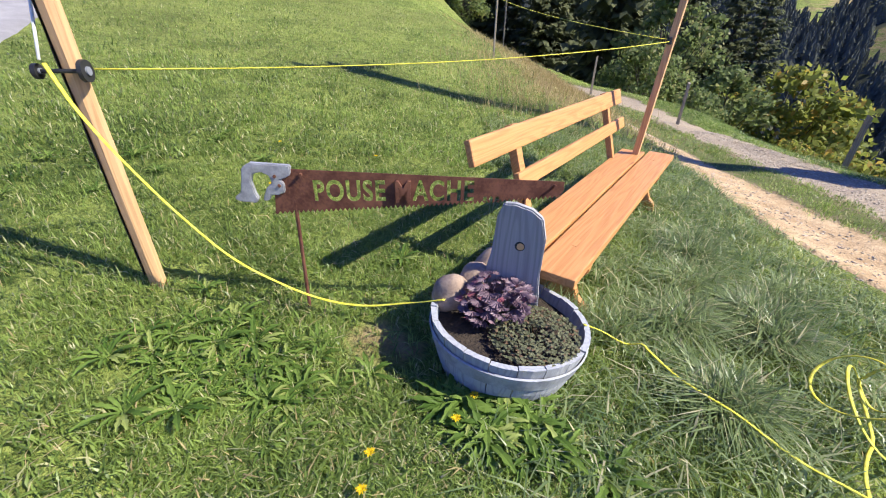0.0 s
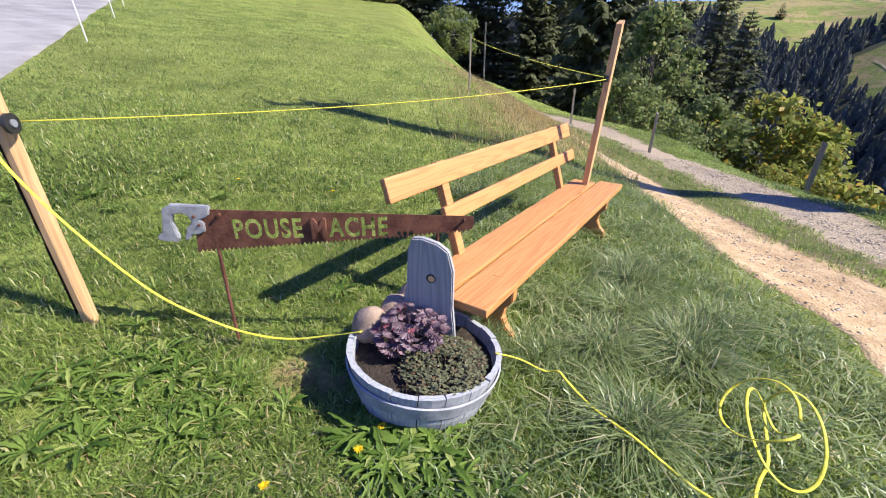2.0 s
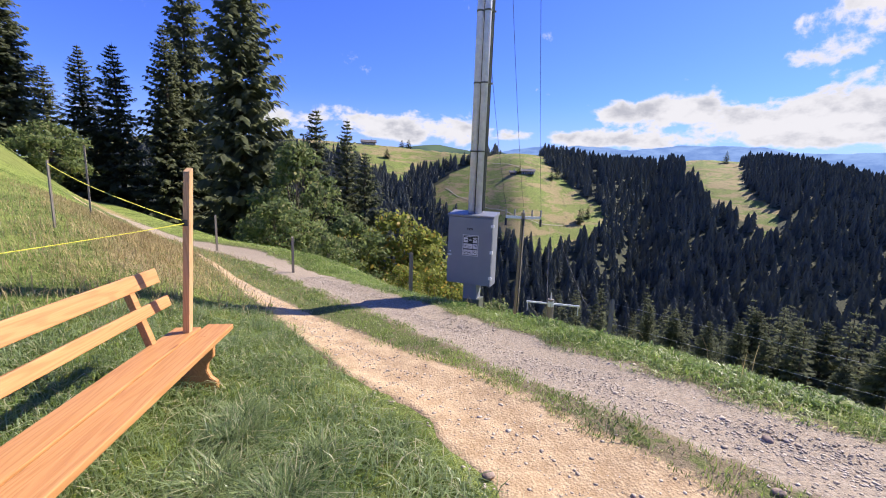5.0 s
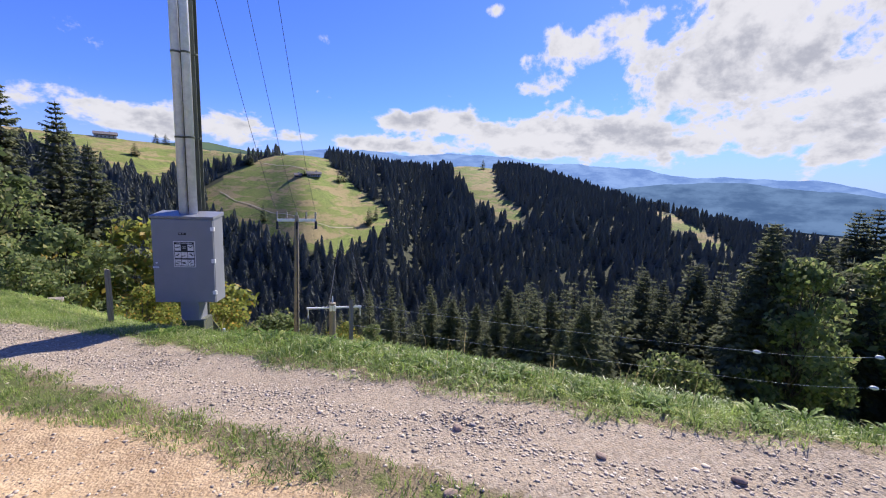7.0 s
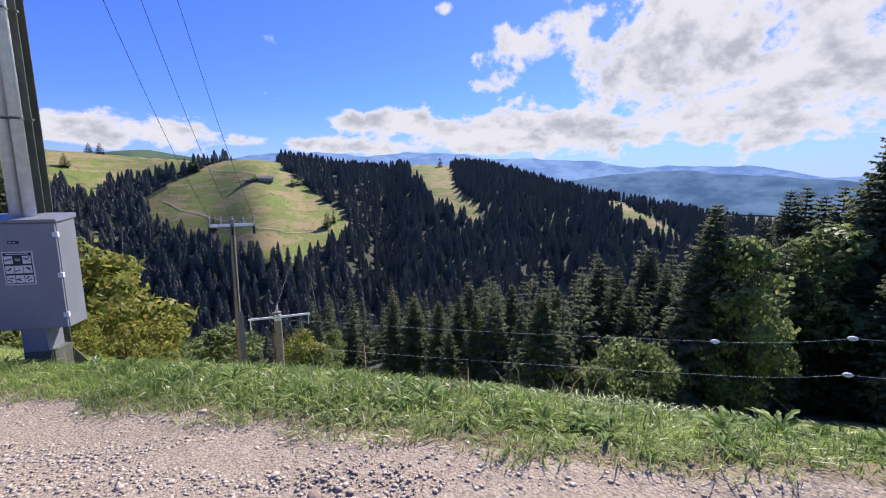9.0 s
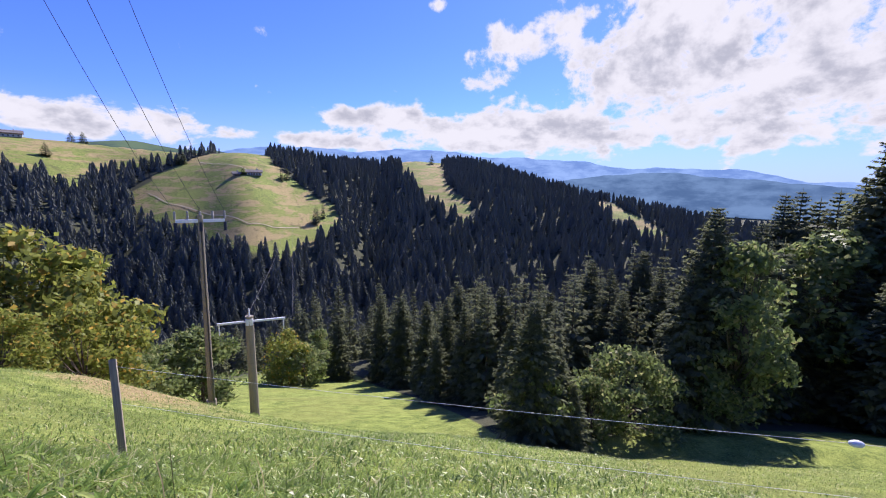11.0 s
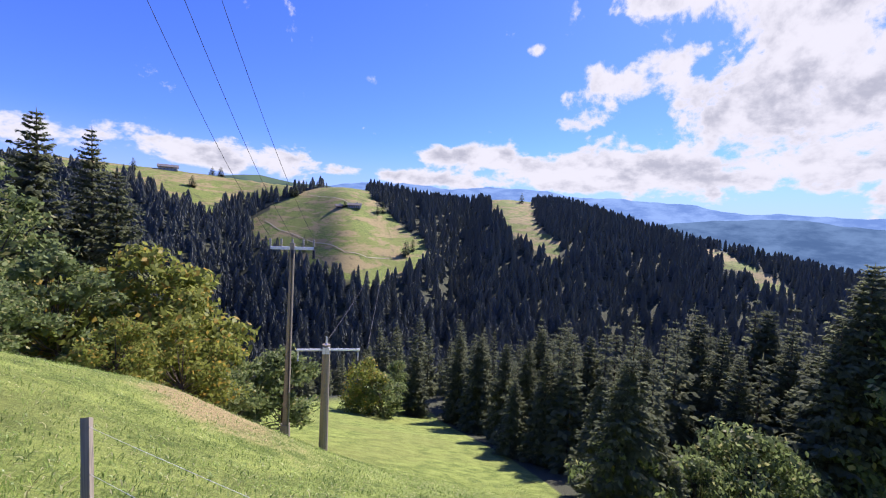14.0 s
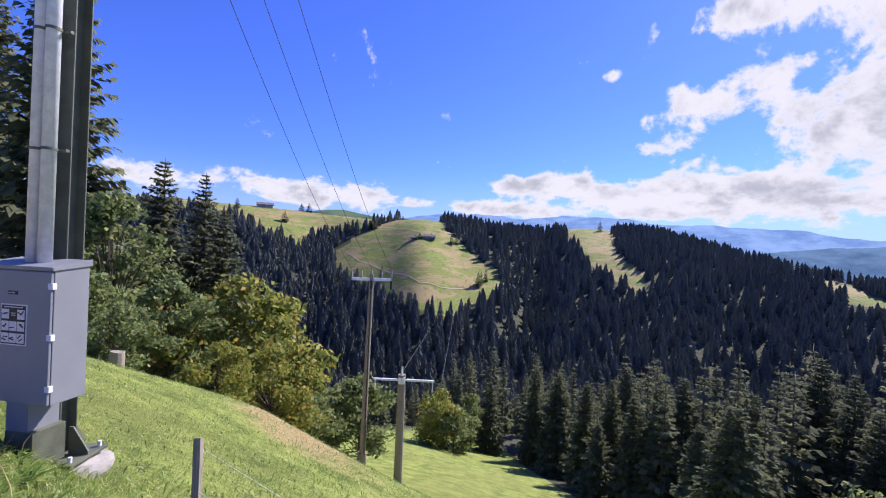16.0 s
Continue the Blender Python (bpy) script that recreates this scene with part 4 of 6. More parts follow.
def build_cabinet():
    """Steel cabinet on a pedestal; local x along its front, y into it."""
    mx, my = (5.099 + 5.652) / 2, (8.63 + 8.076) / 2
    g = ground_z(mx + 0.1, my + 0.1)
    cab = thing("electric_cabinet", "grey painted steel switch cabinet with hinged door on a pedestal", "cabinet", pose(mx, my, 0, 0, 0, -45))
    z0, z1, w, d = 0.995, 2.20, 0.80, 0.30
    part("body", block((w, d, z1 - z0), Matrix.Translation((0, d / 2 + 0.012, (z0 + z1) / 2)), 0.006), BOX_PAINT, cab)
    part("roof", outline_plate([(-0.015, z1 - 0.035), (-0.02, z1 - 0.002), (d + 0.03, z1 + 0.055), (d + 0.03, z1 - 0.0)], w + 0.03, Matrix.Rotation(radians(90), 4, "Z"), 0.003), BOX_PAINT, cab)
    door = part("door", block((w - 0.012, 0.024, z1 - z0 - 0.05), Matrix.Translation((0, 0, (z0 + z1) / 2 - 0.02)), 0.006), BOX_PAINT, cab)
    for k in (0.13, 0.5, 0.87):
        hz = z0 + (z1 - z0) * (1 - k) - 0.01
        part("hinge", block((0.05, 0.035, 0.055), Matrix.Translation((w / 2 - 0.012, 0.004, hz)), 0.004), WHITE, door, "pale cast hinge")
    bm = block((0.075, 0.02, 0.02), Matrix.Translation((-w / 2 + 0.045, -0.022, z0 + 0.50)), 0.005)
    add_rod(bm, (-w / 2 + 0.05, -0.03, z0 + 0.50), (-w / 2 + 0.05, 0.0, z0 + 0.50), 0.012)
    part("handle", bm, GALV, door, "small chrome turn handle")
    part("lock", rod((-w / 2 + 0.055, -0.02, z0 + 0.56), (-w / 2 + 0.055, 0, z0 + 0.56), 0.012, seg=12), GALV, door, "round lock cylinder")
    bm = block((0.10, 0.008, 0.032), Matrix.Translation((0.0, -0.014, z1 - 0.24)), 0.002)
    part("name_plate", bm, BLACK, door, "small black plate")
    for k in (-0.025, 0.012):
        part("print_bar", block((0.022, 0.004, 0.007), Matrix.Translation((k, -0.019, z1 - 0.24)), 0.0), PAINT_WHITE, door)
    sx, sz, sw, sh = 0.02, z1 - 0.52, 0.28, 0.36
    sign = part("warning_sign", block((sw, 0.006, sh), Matrix.Translation((sx, -0.014, sz)), 0.001), PAINT_WHITE, cab, "white safety notice with nine pictograms on black")
    part("sign_field", block((sw - 0.022, 0.004, sh - 0.022), Matrix.Translation((sx, -0.0175, sz)), 0.0), BLACK, sign)
    part("heading", block((0.20, 0.003, 0.008), Matrix.Translation((sx, -0.020, sz + sh / 2 - 0.026)), 0.0), PAINT_WHITE, sign)
    cw, chh = 0.076, 0.084
    for r in range(3):
        for c in range(3):
            cx, cz = sx + (c - 1) * 0.083, sz + 0.092 - r * 0.104
            if r == 0 and c == 1:
                part("text_bar", block((0.05, 0.003, 0.006), Matrix.Translation((cx, -0.0205, cz + 0.01)), 0.0), PAINT_WHITE, sign)
                part("text_bar", block((0.04, 0.003, 0.006), Matrix.Translation((cx, -0.0205, cz - 0.008)), 0.0), PAINT_WHITE, sign)
                continue
            part("picture_field", block((cw, 0.003, chh), Matrix.Translation((cx, -0.0205, cz)), 0.0), PAINT_WHITE, sign)
            rng = random.Random(r * 3 + c)
            for _ in range(2):
                bar = Matrix.Translation((cx + rng.uniform(-0.015, 0.015), -0.023, cz + rng.uniform(-0.015, 0.015))) @ Matrix.Rotation(rng.uniform(-1, 1), 4, "Y")
                part("picture_bar", block((0.045, 0.003, 0.010), bar, 0.0), BLACK, sign)
    part("pedestal", block((0.24, 0.26, z0 - g + 0.1), Matrix.Translation((0.03, 0.16, (z0 + g - 0.1) / 2)), 0.005), BOX_PAINT, cab)
    part("plinth", block((0.30, 0.28, 0.34), Matrix.Translation((0.06, 0.165, g + 0.10)), 0.006), MAST_PAINT, cab)
    for cx in (-0.075, 0.055):
        bm = rod((cx + 0.02, 0.17, z1 + 0.02), (cx + 0.02, 0.17, 9.0), 0.055, seg=20)
        for f in bm.faces:
            f.smooth = len(f.verts) == 4
        part("conduit", bm, GALV, cab, "galvanised vertical cable conduit")
        for cz in (3.25, 4.35, 5.45, 6.6):
            bm = rod((cx + 0.02, 0.17, cz), (cx + 0.02, 0.17, cz + 0.025), 0.062, seg=20)
            part("clamp", bm, MAST_PAINT, cab)
    for cz in (3.25, 4.35, 5.45, 6.6):
        part("bracket", block((0.27, 0.03, 0.025), Matrix.Translation((0.05, 0.245, cz + 0.012)), 0.002), MAST_PAINT, cab)


build_cabinet()

MAST_TOP = Vector((5.67, 8.63, ground_z(5.67, 8.63) + 9.3))


# ---- poles on the slope ----
TPOLE = 15.9, 19.4


def build_poles():
    x, y = 15.13, 21.59
    z = ground_z(x, y)
    pole = thing("power_pole", "slim wooden power pole with a crossarm of insulators", "power pole", pose(x, y, z, 0, 0, -27))
    part("shaft", rod((0, 0, -0.5), (0.12, 0, 9.45), 0.15, 0.11, 12), FENCE_WOOD, pole)
    part("crossarm", block((1.9, 0.12, 0.14), Matrix.Translation((0.12, 0, 9.2)), 0.01), GALV, pole)
    for k in (-0.95, -0.48, 0.0, 0.48, 0.95):
        bm = bmesh.new()
        for j in range(4):
            add_rod(bm, (0.12 + k, 0, 9.28 + 0.09 * j), (0.12 + k, 0, 9.36 + 0.09 * j), 0.06, 0.035, 10)
        part("insulator", bm, CONCRETE, pole)
        if k in (-0.95, 0.0, 0.95):
            bm = bmesh.new()
            for j in range(4):
                add_rod(bm, (0.12 + k, -0.12, 8.75 + 0.1 * j), (0.12 + k, -0.12, 8.85 + 0.1 * j), 0.08, 0.05, 10)
            part("arrester", bm, BLACK, pole, "black ribbed surge arrester")
    part("cable_guard", rod((0.10, -0.15, 0), (0.14, -0.15, 2.4), 0.05, 0.05, 8), MAST_PAINT, pole)
    part("down_cable", rod((0.10, -0.15, 2.3), (0.12, -0.13, 8.8), 0.03, 0.03, 6), CABLE, pole)
    part("foot_collar", rod((0, 0, 0.0), (0, 0, 0.8), 0.24, 0.22, 12), FENCE_WOOD, pole)
    x2, y2 = TPOLE
    z2 = ground_z(x2, y2)
    stub = thing("cable_pole", "short stout pole with a wide steel crossarm", "power pole", pose(x2, y2, z2, 0, 0, -36))
    h = 4.95
    part("shaft", rod((0, 0, -0.5), (0, 0, h), 0.20, 0.17, 12), FENCE_WOOD, stub)
    part("crossarm", block((2.75, 0.09, 0.09), Matrix.Translation((0.1, 0, h - 0.25)), 0.01), GALV, stub)
    part("pin", rod((0, 0, h), (0, 0, h + 0.35), 0.05, 0.03, 8), GALV, stub)
    part("bracket", block((0.3, 0.34, 0.3), Matrix.Translation((0, 0, h - 0.25)), 0.02), GALV, stub)
    for k in (-1.2, 1.4):
        part("hanger", rod((k, 0, h - 0.3), (k, 0, h - 0.75), 0.03, 0.03, 6), GALV, stub)
    for k, dx in enumerate((-0.95, 0.0, 0.95)):
        a = MAST_TOP + Vector((0.42, -0.42, 0)) * (k - 1)
        b = Vector((15.24 + dx * 0.89, 21.54 - dx * 0.45, z + 9.7))
        tagged(part("power_line", tube(sag(a, b, 0.7, 30), 0.007, 5), CABLE), "thin dark overhead wire running down to the pole", "cable", "overhead wires")
    far = polar(37, 310)
    for k, off in enumerate((-0.2, 1.8)):
        b = Vector((far[0] + off * 3, far[1], ground_z(*far) + 14))
        tagged(part("valley_line", tube(sag((x2 + off * 0.81, y2 - off * 0.59, z2 + h - 0.2), b, 5.0, 40), 0.016, 5), CABLE), "overhead wire spanning the wooded valley", "cable", "overhead wires")


build_poles()


# ---- farmhouses on the far pasture ----
HOUSE_WALL = surface("weathered chalet wood", (0.16, 0.10, 0.06), (0.32, 0.22, 0.14), 0.8, 0.85, bumps=0.2, dist=0.02)
HOUSE_ROOF = surface("grey roof", (0.12, 0.105, 0.095), (0.22, 0.20, 0.185), 0.8, 0.8, bumps=0.2, dist=0.02)
PLASTER = surface("light plaster", (0.36, 0.34, 0.31), (0.50, 0.48, 0.44), 0.6, 0.9, bumps=0.1)


def farmhouse(x, y, turn, l, w, h, label):
    z = ground_z(x, y) - 0.6
    ob = thing("farmhouse", label, "house", pose(x, y, z, 0, 0, turn))
    part("wall", block((l, w, h * 0.55), Matrix.Translation((0, 0, h * 0.275)), 0.0), PLASTER, ob, "pale ground-floor wall")
    part("wall", block((l - 0.1, w - 0.1, h * 0.35), Matrix.Translation((0, 0, h * 0.72)), 0.0), HOUSE_WALL, ob, "dark timber upper wall")
    part("roof", outline_plate([(-w * 0.62, h * 0.78), (0, h * 1.45), (w * 0.62, h * 0.78), (w * 0.62, h * 0.73), (0, h * 1.39), (-w * 0.62, h * 0.73)], l + 1.8, Matrix.Rotation(radians(90), 4, "Z")), HOUSE_ROOF, ob)
    part("gable", outline_plate([(-w * 0.5, h * 0.85), (0, h * 1.38), (w * 0.5, h * 0.85)], l - 0.2, Matrix.Rotation(radians(90), 4, "Z")), HOUSE_WALL, ob)
    for k in range(-2, 3):
        part("window", block((1.2, 0.2, 1.2), Matrix.Translation((k * l * 0.18, -w / 2 - 0.02, h * 0.3)), 0.0), BLACK, ob)
    part("chimney", block((0.8, 0.8, 2.0), Matrix.Translation((l * 0.2, 0.5, h * 1.45)), 0.0), PLASTER, ob)


farmhouse(*polar(33.6, 380), -35, 11, 6, 3.2, "low farmhouse with a grey roof on the far pasture")
farmhouse(*polar(31.6, 377), -25, 5, 4, 2.6, "small dark barn beside the far farmhouse")
farmhouse(*polar(12.2, 548), -15, 18, 9, 4.5, "distant farmhouse on the ridge pasture")


# ---- bench ----
def build_bench():
    """Local x along the bench, y to its back, z from the ground."""
    bench = thing("wooden_bench", "long oiled larch bench with a slatted backrest on grass", "bench", Matrix.Translation((1.26, 3.43, 1.08)) @ pose(0, 0, 0, 0, 2.0, 76.4))
    part("seat_plank", block((2.69, 0.215, 0.045), Matrix.Translation((1.335, 0.108, 0.4275)), 0.008), WOOD, bench)
    part("seat_plank", block((2.60, 0.205, 0.045), Matrix.Translation((1.30, 0.338, 0.4275)), 0.008), WOOD, bench)
    scallop = [(0.03, -0.10), (0.42, -0.10), (0.42, 0.0), (0.40, 0.10), (0.415, 0.20), (0.44, 0.28), (0.44, 0.405), (0.03, 0.405), (0.03, 0.30), (0.075, 0.245), (0.085, 0.19), (0.06, 0.13), (0.015, 0.09), (0.0, 0.03), (0.01, -0.04)]
    for x in (0.38, 2.30):
        part("leg", outline_plate(scallop, 0.055, Matrix.Translation((x, 0, 0)) @ Matrix.Rotation(radians(90), 4, "Z"), 0.006), WOOD, bench)
    for x in (0.46, 2.20):
        a = math.atan2(0.62 - 0.40, 0.97 - 0.30)
        m = Matrix.Translation((x, 0.50, 0.63)) @ Matrix.Rotation(-a, 4, "X") @ Matrix.Rotation(radians(-90), 4, "Y")
        part("back_post", block((0.70, 0.05, 0.065), m, 0.006), WOOD, bench)
    tilt = Matrix.Rotation(-0.30, 4, "X")
    part("back_rail", block((2.62, 0.034, 0.125), Matrix.Translation((1.29, 0.572, 0.905)) @ tilt, 0.010), WOOD, bench)
    part("back_rail", block((2.24, 0.034, 0.095), Matrix.Translation((1.50, 0.498, 0.685)) @ tilt, 0.010), WOOD, bench)
    for x, y in ((0.36, 0.12), (0.40, 0.33), (2.38, 0.12)):
        part("peg", block((0.085, 0.03, 0.006), Matrix.Translation((x, y, 0.4485)), 0.001), WOOD, bench, "dark wedged tenon end")


build_bench()


def build_post(name, x, y, top, size, mat, label, lean=(0.0, 0.0), turn=0.0, bark=False):
    g = ground_z(x, y)
    post = thing(name, label, "post", pose(x, y, g, 0, 0, turn))
    h = top - g
    bm = bmesh.new()
    ring = 8 if bark else 4
    rows = []
    rng = random.Random(int(x * 100))
    for k in range(9):
        z = -0.25 + (h + 0.25) * k / 8
        f = k / 8
        w = (0.72 if k == 0 else 0.95 if k == 1 else 1.0) * (1 - 0.05 * f)
        row = []
        for j in range(ring):
            a = 2 * math.pi * (j + 0.5) / ring
            r = size * w * (1.30 if ring == 4 else 1.05) * (1 + rng.uniform(-0.04, 0.04))
            sx = 1.0 if ring == 8 else 1.1
            row.append(bm.verts.new((lean[0] * max(0, z) + r * sx * math.cos(a), lean[1] * max(0, z) + r * 0.8 * math.sin(a), z + (0.02 * math.cos(a) if k == 8 else 0))))
        rows.append(row)
    for a, b in zip(rows, rows[1:]):
        for j in range(ring):
            bm.faces.new((a[j], a[(j + 1) % ring], b[(j + 1) % ring], b[j]))
    bm.faces.new(rows[-1])
    bm.faces.new(rows[0][::-1])
    edges = [e for e in bm.edges if e.calc_length() > 0.0 and abs(e.calc_face_angle(0)) > 0.9]
    bmesh.ops.bevel(bm, geom=edges, offset=size * 0.12, segments=2, affect="EDGES")
    bmesh.ops.rotate(bm, cent=(0, 0, 0), matrix=Matrix.Rotation(radians(90), 3, "Y"), verts=bm.verts)
    shaft = part("shaft", bm, mat, post)
    shaft.rotation_euler = (0, radians(-90), 0)
    if bark:
        bm = bmesh.new()
        strip = []
        for k in range(24):
            z = 0.05 + (h - 0.1) * k / 23
            for j in range(4):
                a = math.pi * (1.02 + 0.11 * j)
                r = size * 1.05 + 0.006 + 0.004 * noise.noise(Vector((z * 9, j, x)))
                strip.append(bm.verts.new((lean[0] * z + r * math.cos(a) * (1 - 0.04 * z), lean[1] * z + r * 0.85 * math.sin(a), z)))
        for k in range(23):
            for j in range(3):
                if noise.noise(Vector((k * 0.6, j * 0.8, 3))) > -0.35:
                    bm.faces.new((strip[k * 4 + j], strip[k * 4 + j + 1], strip[k * 4 + j + 5], strip[k * 4 + j + 4]))
        bmesh.ops.solidify(bm, geom=list(bm.faces), thickness=0.004)
        part("bark_strip", bm, BARK, post, "dark strip of remaining bark")
    return post


build_post("corner_post", -0.68, 2.92, 2.95, 0.040, POST_WOOD, "half-peeled pale larch post carrying the yellow tape", turn=15, bark=True)
build_post("squared_post", 1.54, 5.92, 2.78, 0.034, POST_WOOD, "square sawn pale post at the bench's end", lean=(0.0, -0.06), turn=76)


# ---- saw sign ----
def build_saw():
    a, b = Vector((0.045, 3.133, 1.968)), Vector((1.136, 3.615, 1.885))
    turn = math.degrees(math.atan2(b.y - a.y, b.x - a.x))
    length = (Vector((b.x, b.y)) - Vector((a.x, a.y))).length
    pitch = math.degrees(math.atan2(a.z - b.z, length))
    saw = thing("saw_sign", "rusty one-man crosscut saw with cut-out lettering on a rod", "sign", pose(a.x, a.y, a.z, 0, 0, turn) @ pose(0, 0, 0, 0, pitch - 1.0, 0))
    outline = [(-0.02, 0.0), (length, 0.0), (length + 0.005, -0.035), (length - 0.005, -0.065)]
    n = 62
    x0, x1 = -0.055, length - 0.01
    for k in range(n):
        f = k / n
        x = x1 + (x0 - x1) * f
        z = -0.072 + (-0.205 + 0.072) * f ** 0.9
        step = (x0 - x1) / n
        outline.append((x, z + 0.011))
        outline.append((x + step * 0.5, z - 0.005))
    outline += [(x0, -0.205), (-0.045, -0.09)]
    bm = outline_plate(outline, 0.004)
    blade = part("blade", bm, RUST, saw)
    # lettering cut through the blade
    font = bpy.data.curves.new("lettering", "FONT")
    font.body, font.size, font.extrude, font.space_character = "POUSE MACHE ...", 0.105, 0.02, 1.15
    font.offset = 0.0035
    letters = new("lettering", font)
    deps = bpy.context.evaluated_depsgraph_get()
    deps.update()
    cut = bpy.data.meshes.new_from_object(letters.evaluated_get(deps))
    bpy.data.objects.remove(letters)
    xs = [v.co.x for v in cut.vertices]
    k = 0.80 / (max(xs) - min(xs))
    cut.transform(Matrix.Translation((0.115, 0, -0.135)) @ Matrix.Rotation(radians(-2.6), 4, "Y") @ Matrix.Rotation(radians(90), 4, "X") @ Matrix.Diagonal((k, 1.22, 1, 1)))
    helper = new("cutter", cut)
    helper.matrix_world = saw.matrix_basis
    mod = blade.modifiers.new("cut", "BOOLEAN")
    mod.operation, mod.object, mod.solver = "DIFFERENCE", helper, "EXACT"
    deps = bpy.context.evaluated_depsgraph_get()
    deps.update()
    made = bpy.data.meshes.new_from_object(blade.evaluated_get(deps))
    blade.modifiers.clear()
    if len(made.vertices) > 50:
        blade.data = made
    bpy.data.objects.remove(helper)
    grip = [(0.03, 0.018), (-0.13, 0.022), (-0.165, 0.0), (-0.175, -0.06), (-0.185, -0.11), (-0.215, -0.135), (-0.20, -0.15), (-0.125, -0.155), (-0.115, -0.135), (-0.125, -0.11), (-0.135, -0.06), (-0.125, -0.025), (-0.09, -0.015), (-0.06, -0.03), (-0.05, -0.06), (-0.075, -0.085), (-0.09, -0.12), (-0.095, -0.145), (-0.07, -0.14), (-0.06, -0.115), (-0.03, -0.115), (0.0, -0.10), (0.0, -0.06), (-0.015, -0.045), (0.01, -0.035), (0.03, -0.02)]
    bm = outline_plate(grip, 0.026, None, 0.004)
    part("handle", bm, CAST, saw, "bare cast aluminium saw handle")
    for x, z in ((-0.035, -0.03), (-0.02, -0.07), (0.07, -0.02), (length - 0.04, -0.02)):
        part("rivet", rod((x, -0.018, z), (x, 0.012, z), 0.007, seg=12), RUST, saw)
    g = ground_z(0.10, 3.17)
    part("rod", rod((0.03, 0.006, -0.02), (0.045, 0.0, g - a.z - 0.05), 0.008, seg=8), RUST, saw, "thin rusty support rod")
    part("rod", rod((length - 0.16, 0.006, -0.01), (length - 0.16, 0.006, -0.78), 0.008, seg=8), RUST, saw, "thin rusty support rod")


build_saw()


# ---- planter tub ----
TUB = plank("white-washed staves", (0.23, 0.24, 0.26), (0.42, 0.43, 0.455), (0.16, 0.16, 0.17), rough=0.8)
HOOP = surface("grey wooden hoop", (0.23, 0.24, 0.26), (0.37, 0.38, 0.41), 14, 0.7, bumps=0.3, dist=0.002)


def build_tub():
    cx, cy = 1.0, 3.26
    base, rim, r0, r1 = 1.07, 1.385, 0.265, 0.35
    tub = thing("planter_tub", "weathered whitish wooden half-barrel planter with one hoop", "planter", pose(cx, cy, base, -5, 3.5, 0))
    n, h = 20, rim - base
    rng = random.Random(4)
    for k in range(n):
        a0, a1 = 2 * math.pi * (k + 0.02) / n, 2 * math.pi * (k + 0.98) / n
        top = h + rng.uniform(-0.005, 0.004)
        bm = bmesh.new()
        vs = []
        for z, r in ((0.0, r0), (h * 0.5, (r0 + r1) / 2 + 0.012), (top, r1)):
            for rr in (r, r - 0.026):
                for a in (a0, (a0 + a1) / 2, a1):
                    off = rng.uniform(-0.0015, 0.0015)
                    vs.append(bm.verts.new(((rr + off) * math.cos(a), (rr + off) * math.sin(a), z)))
        def at(row, inner, c):
            return vs[row * 6 + inner * 3 + c]
        for row in range(2):
            for c in range(2):
                bm.faces.new((at(row, 0, c), at(row, 0, c + 1), at(row + 1, 0, c + 1), at(row + 1, 0, c)))
                bm.faces.new((at(row, 1, c + 1), at(row, 1, c), at(row + 1, 1, c), at(row + 1, 1, c + 1)))
            bm.faces.new((at(row, 1, 0), at(row, 0, 0), at(row + 1, 0, 0), at(row + 1, 1, 0)))
            bm.faces.new((at(row, 0, 2), at(row, 1, 2), at(row + 1, 1, 2), at(row + 1, 0, 2)))
        for c in range(2):
            bm.faces.new((at(2, 0, c), at(2, 0, c + 1), at(2, 1, c + 1), at(2, 1, c)))
            bm.faces.new((at(0, 1, c), at(0, 1, c + 1), at(0, 0, c + 1), at(0, 0, c)))
        bmesh.ops.rotate(bm, cent=(0, 0, 0), matrix=Matrix.Rotation(radians(90), 3, "Y"), verts=bm.verts)
        part("stave", bm, TUB, tub).rotation_euler = (0, radians(-90), 0)
    bm = bmesh.new()
    rows = []
    for k in range(72):
        a = 2 * math.pi * k / 72
        ring = []
        for z, e in ((h * 0.62, 0.002), (h * 0.63, 0.009), (h * 0.84, 0.010), (h * 0.855, 0.002)):
            r = r0 + (r1 - r0) * z / h + e + 0.006
            ring.append(bm.verts.new((r * math.cos(a), r * math.sin(a), z + 0.003 * math.sin(3 * a))))
        rows.append(ring)
    for k in range(72):
        for j in range(3):
            bm.faces.new((rows[k][j], rows[(k + 1) % 72][j], rows[(k + 1) % 72][j + 1], rows[k][j + 1]))
    part("hoop", bm, HOOP, tub, "broad pale wooden hoop")
    bm = bmesh.new()
    for k in range(13):
        for j in range(40):
            r, a = (r1 - 0.035) * k / 12, 2 * math.pi * j / 40
            x, y = r * math.cos(a), r * math.sin(a)
            bm.verts.new((x, y, h - 0.06 + 0.03 * (1 - r / r1) + 0.015 * noise.noise(Vector((x * 14, y * 14, 1)))))
    bm.verts.ensure_lookup_table()
    for k in range(12):
        for j in range(40):
            bm.faces.new((bm.verts[k * 40 + j], bm.verts[k * 40 + (j + 1) % 40], bm.verts[(k + 1) * 40 + (j + 1) % 40], bm.verts[(k + 1) * 40 + j]))
    bmesh.ops.remove_doubles(bm, verts=bm.verts, dist=0.0005)
    part("soil", bm, SOIL, tub, "dark potting soil")


build_tub()


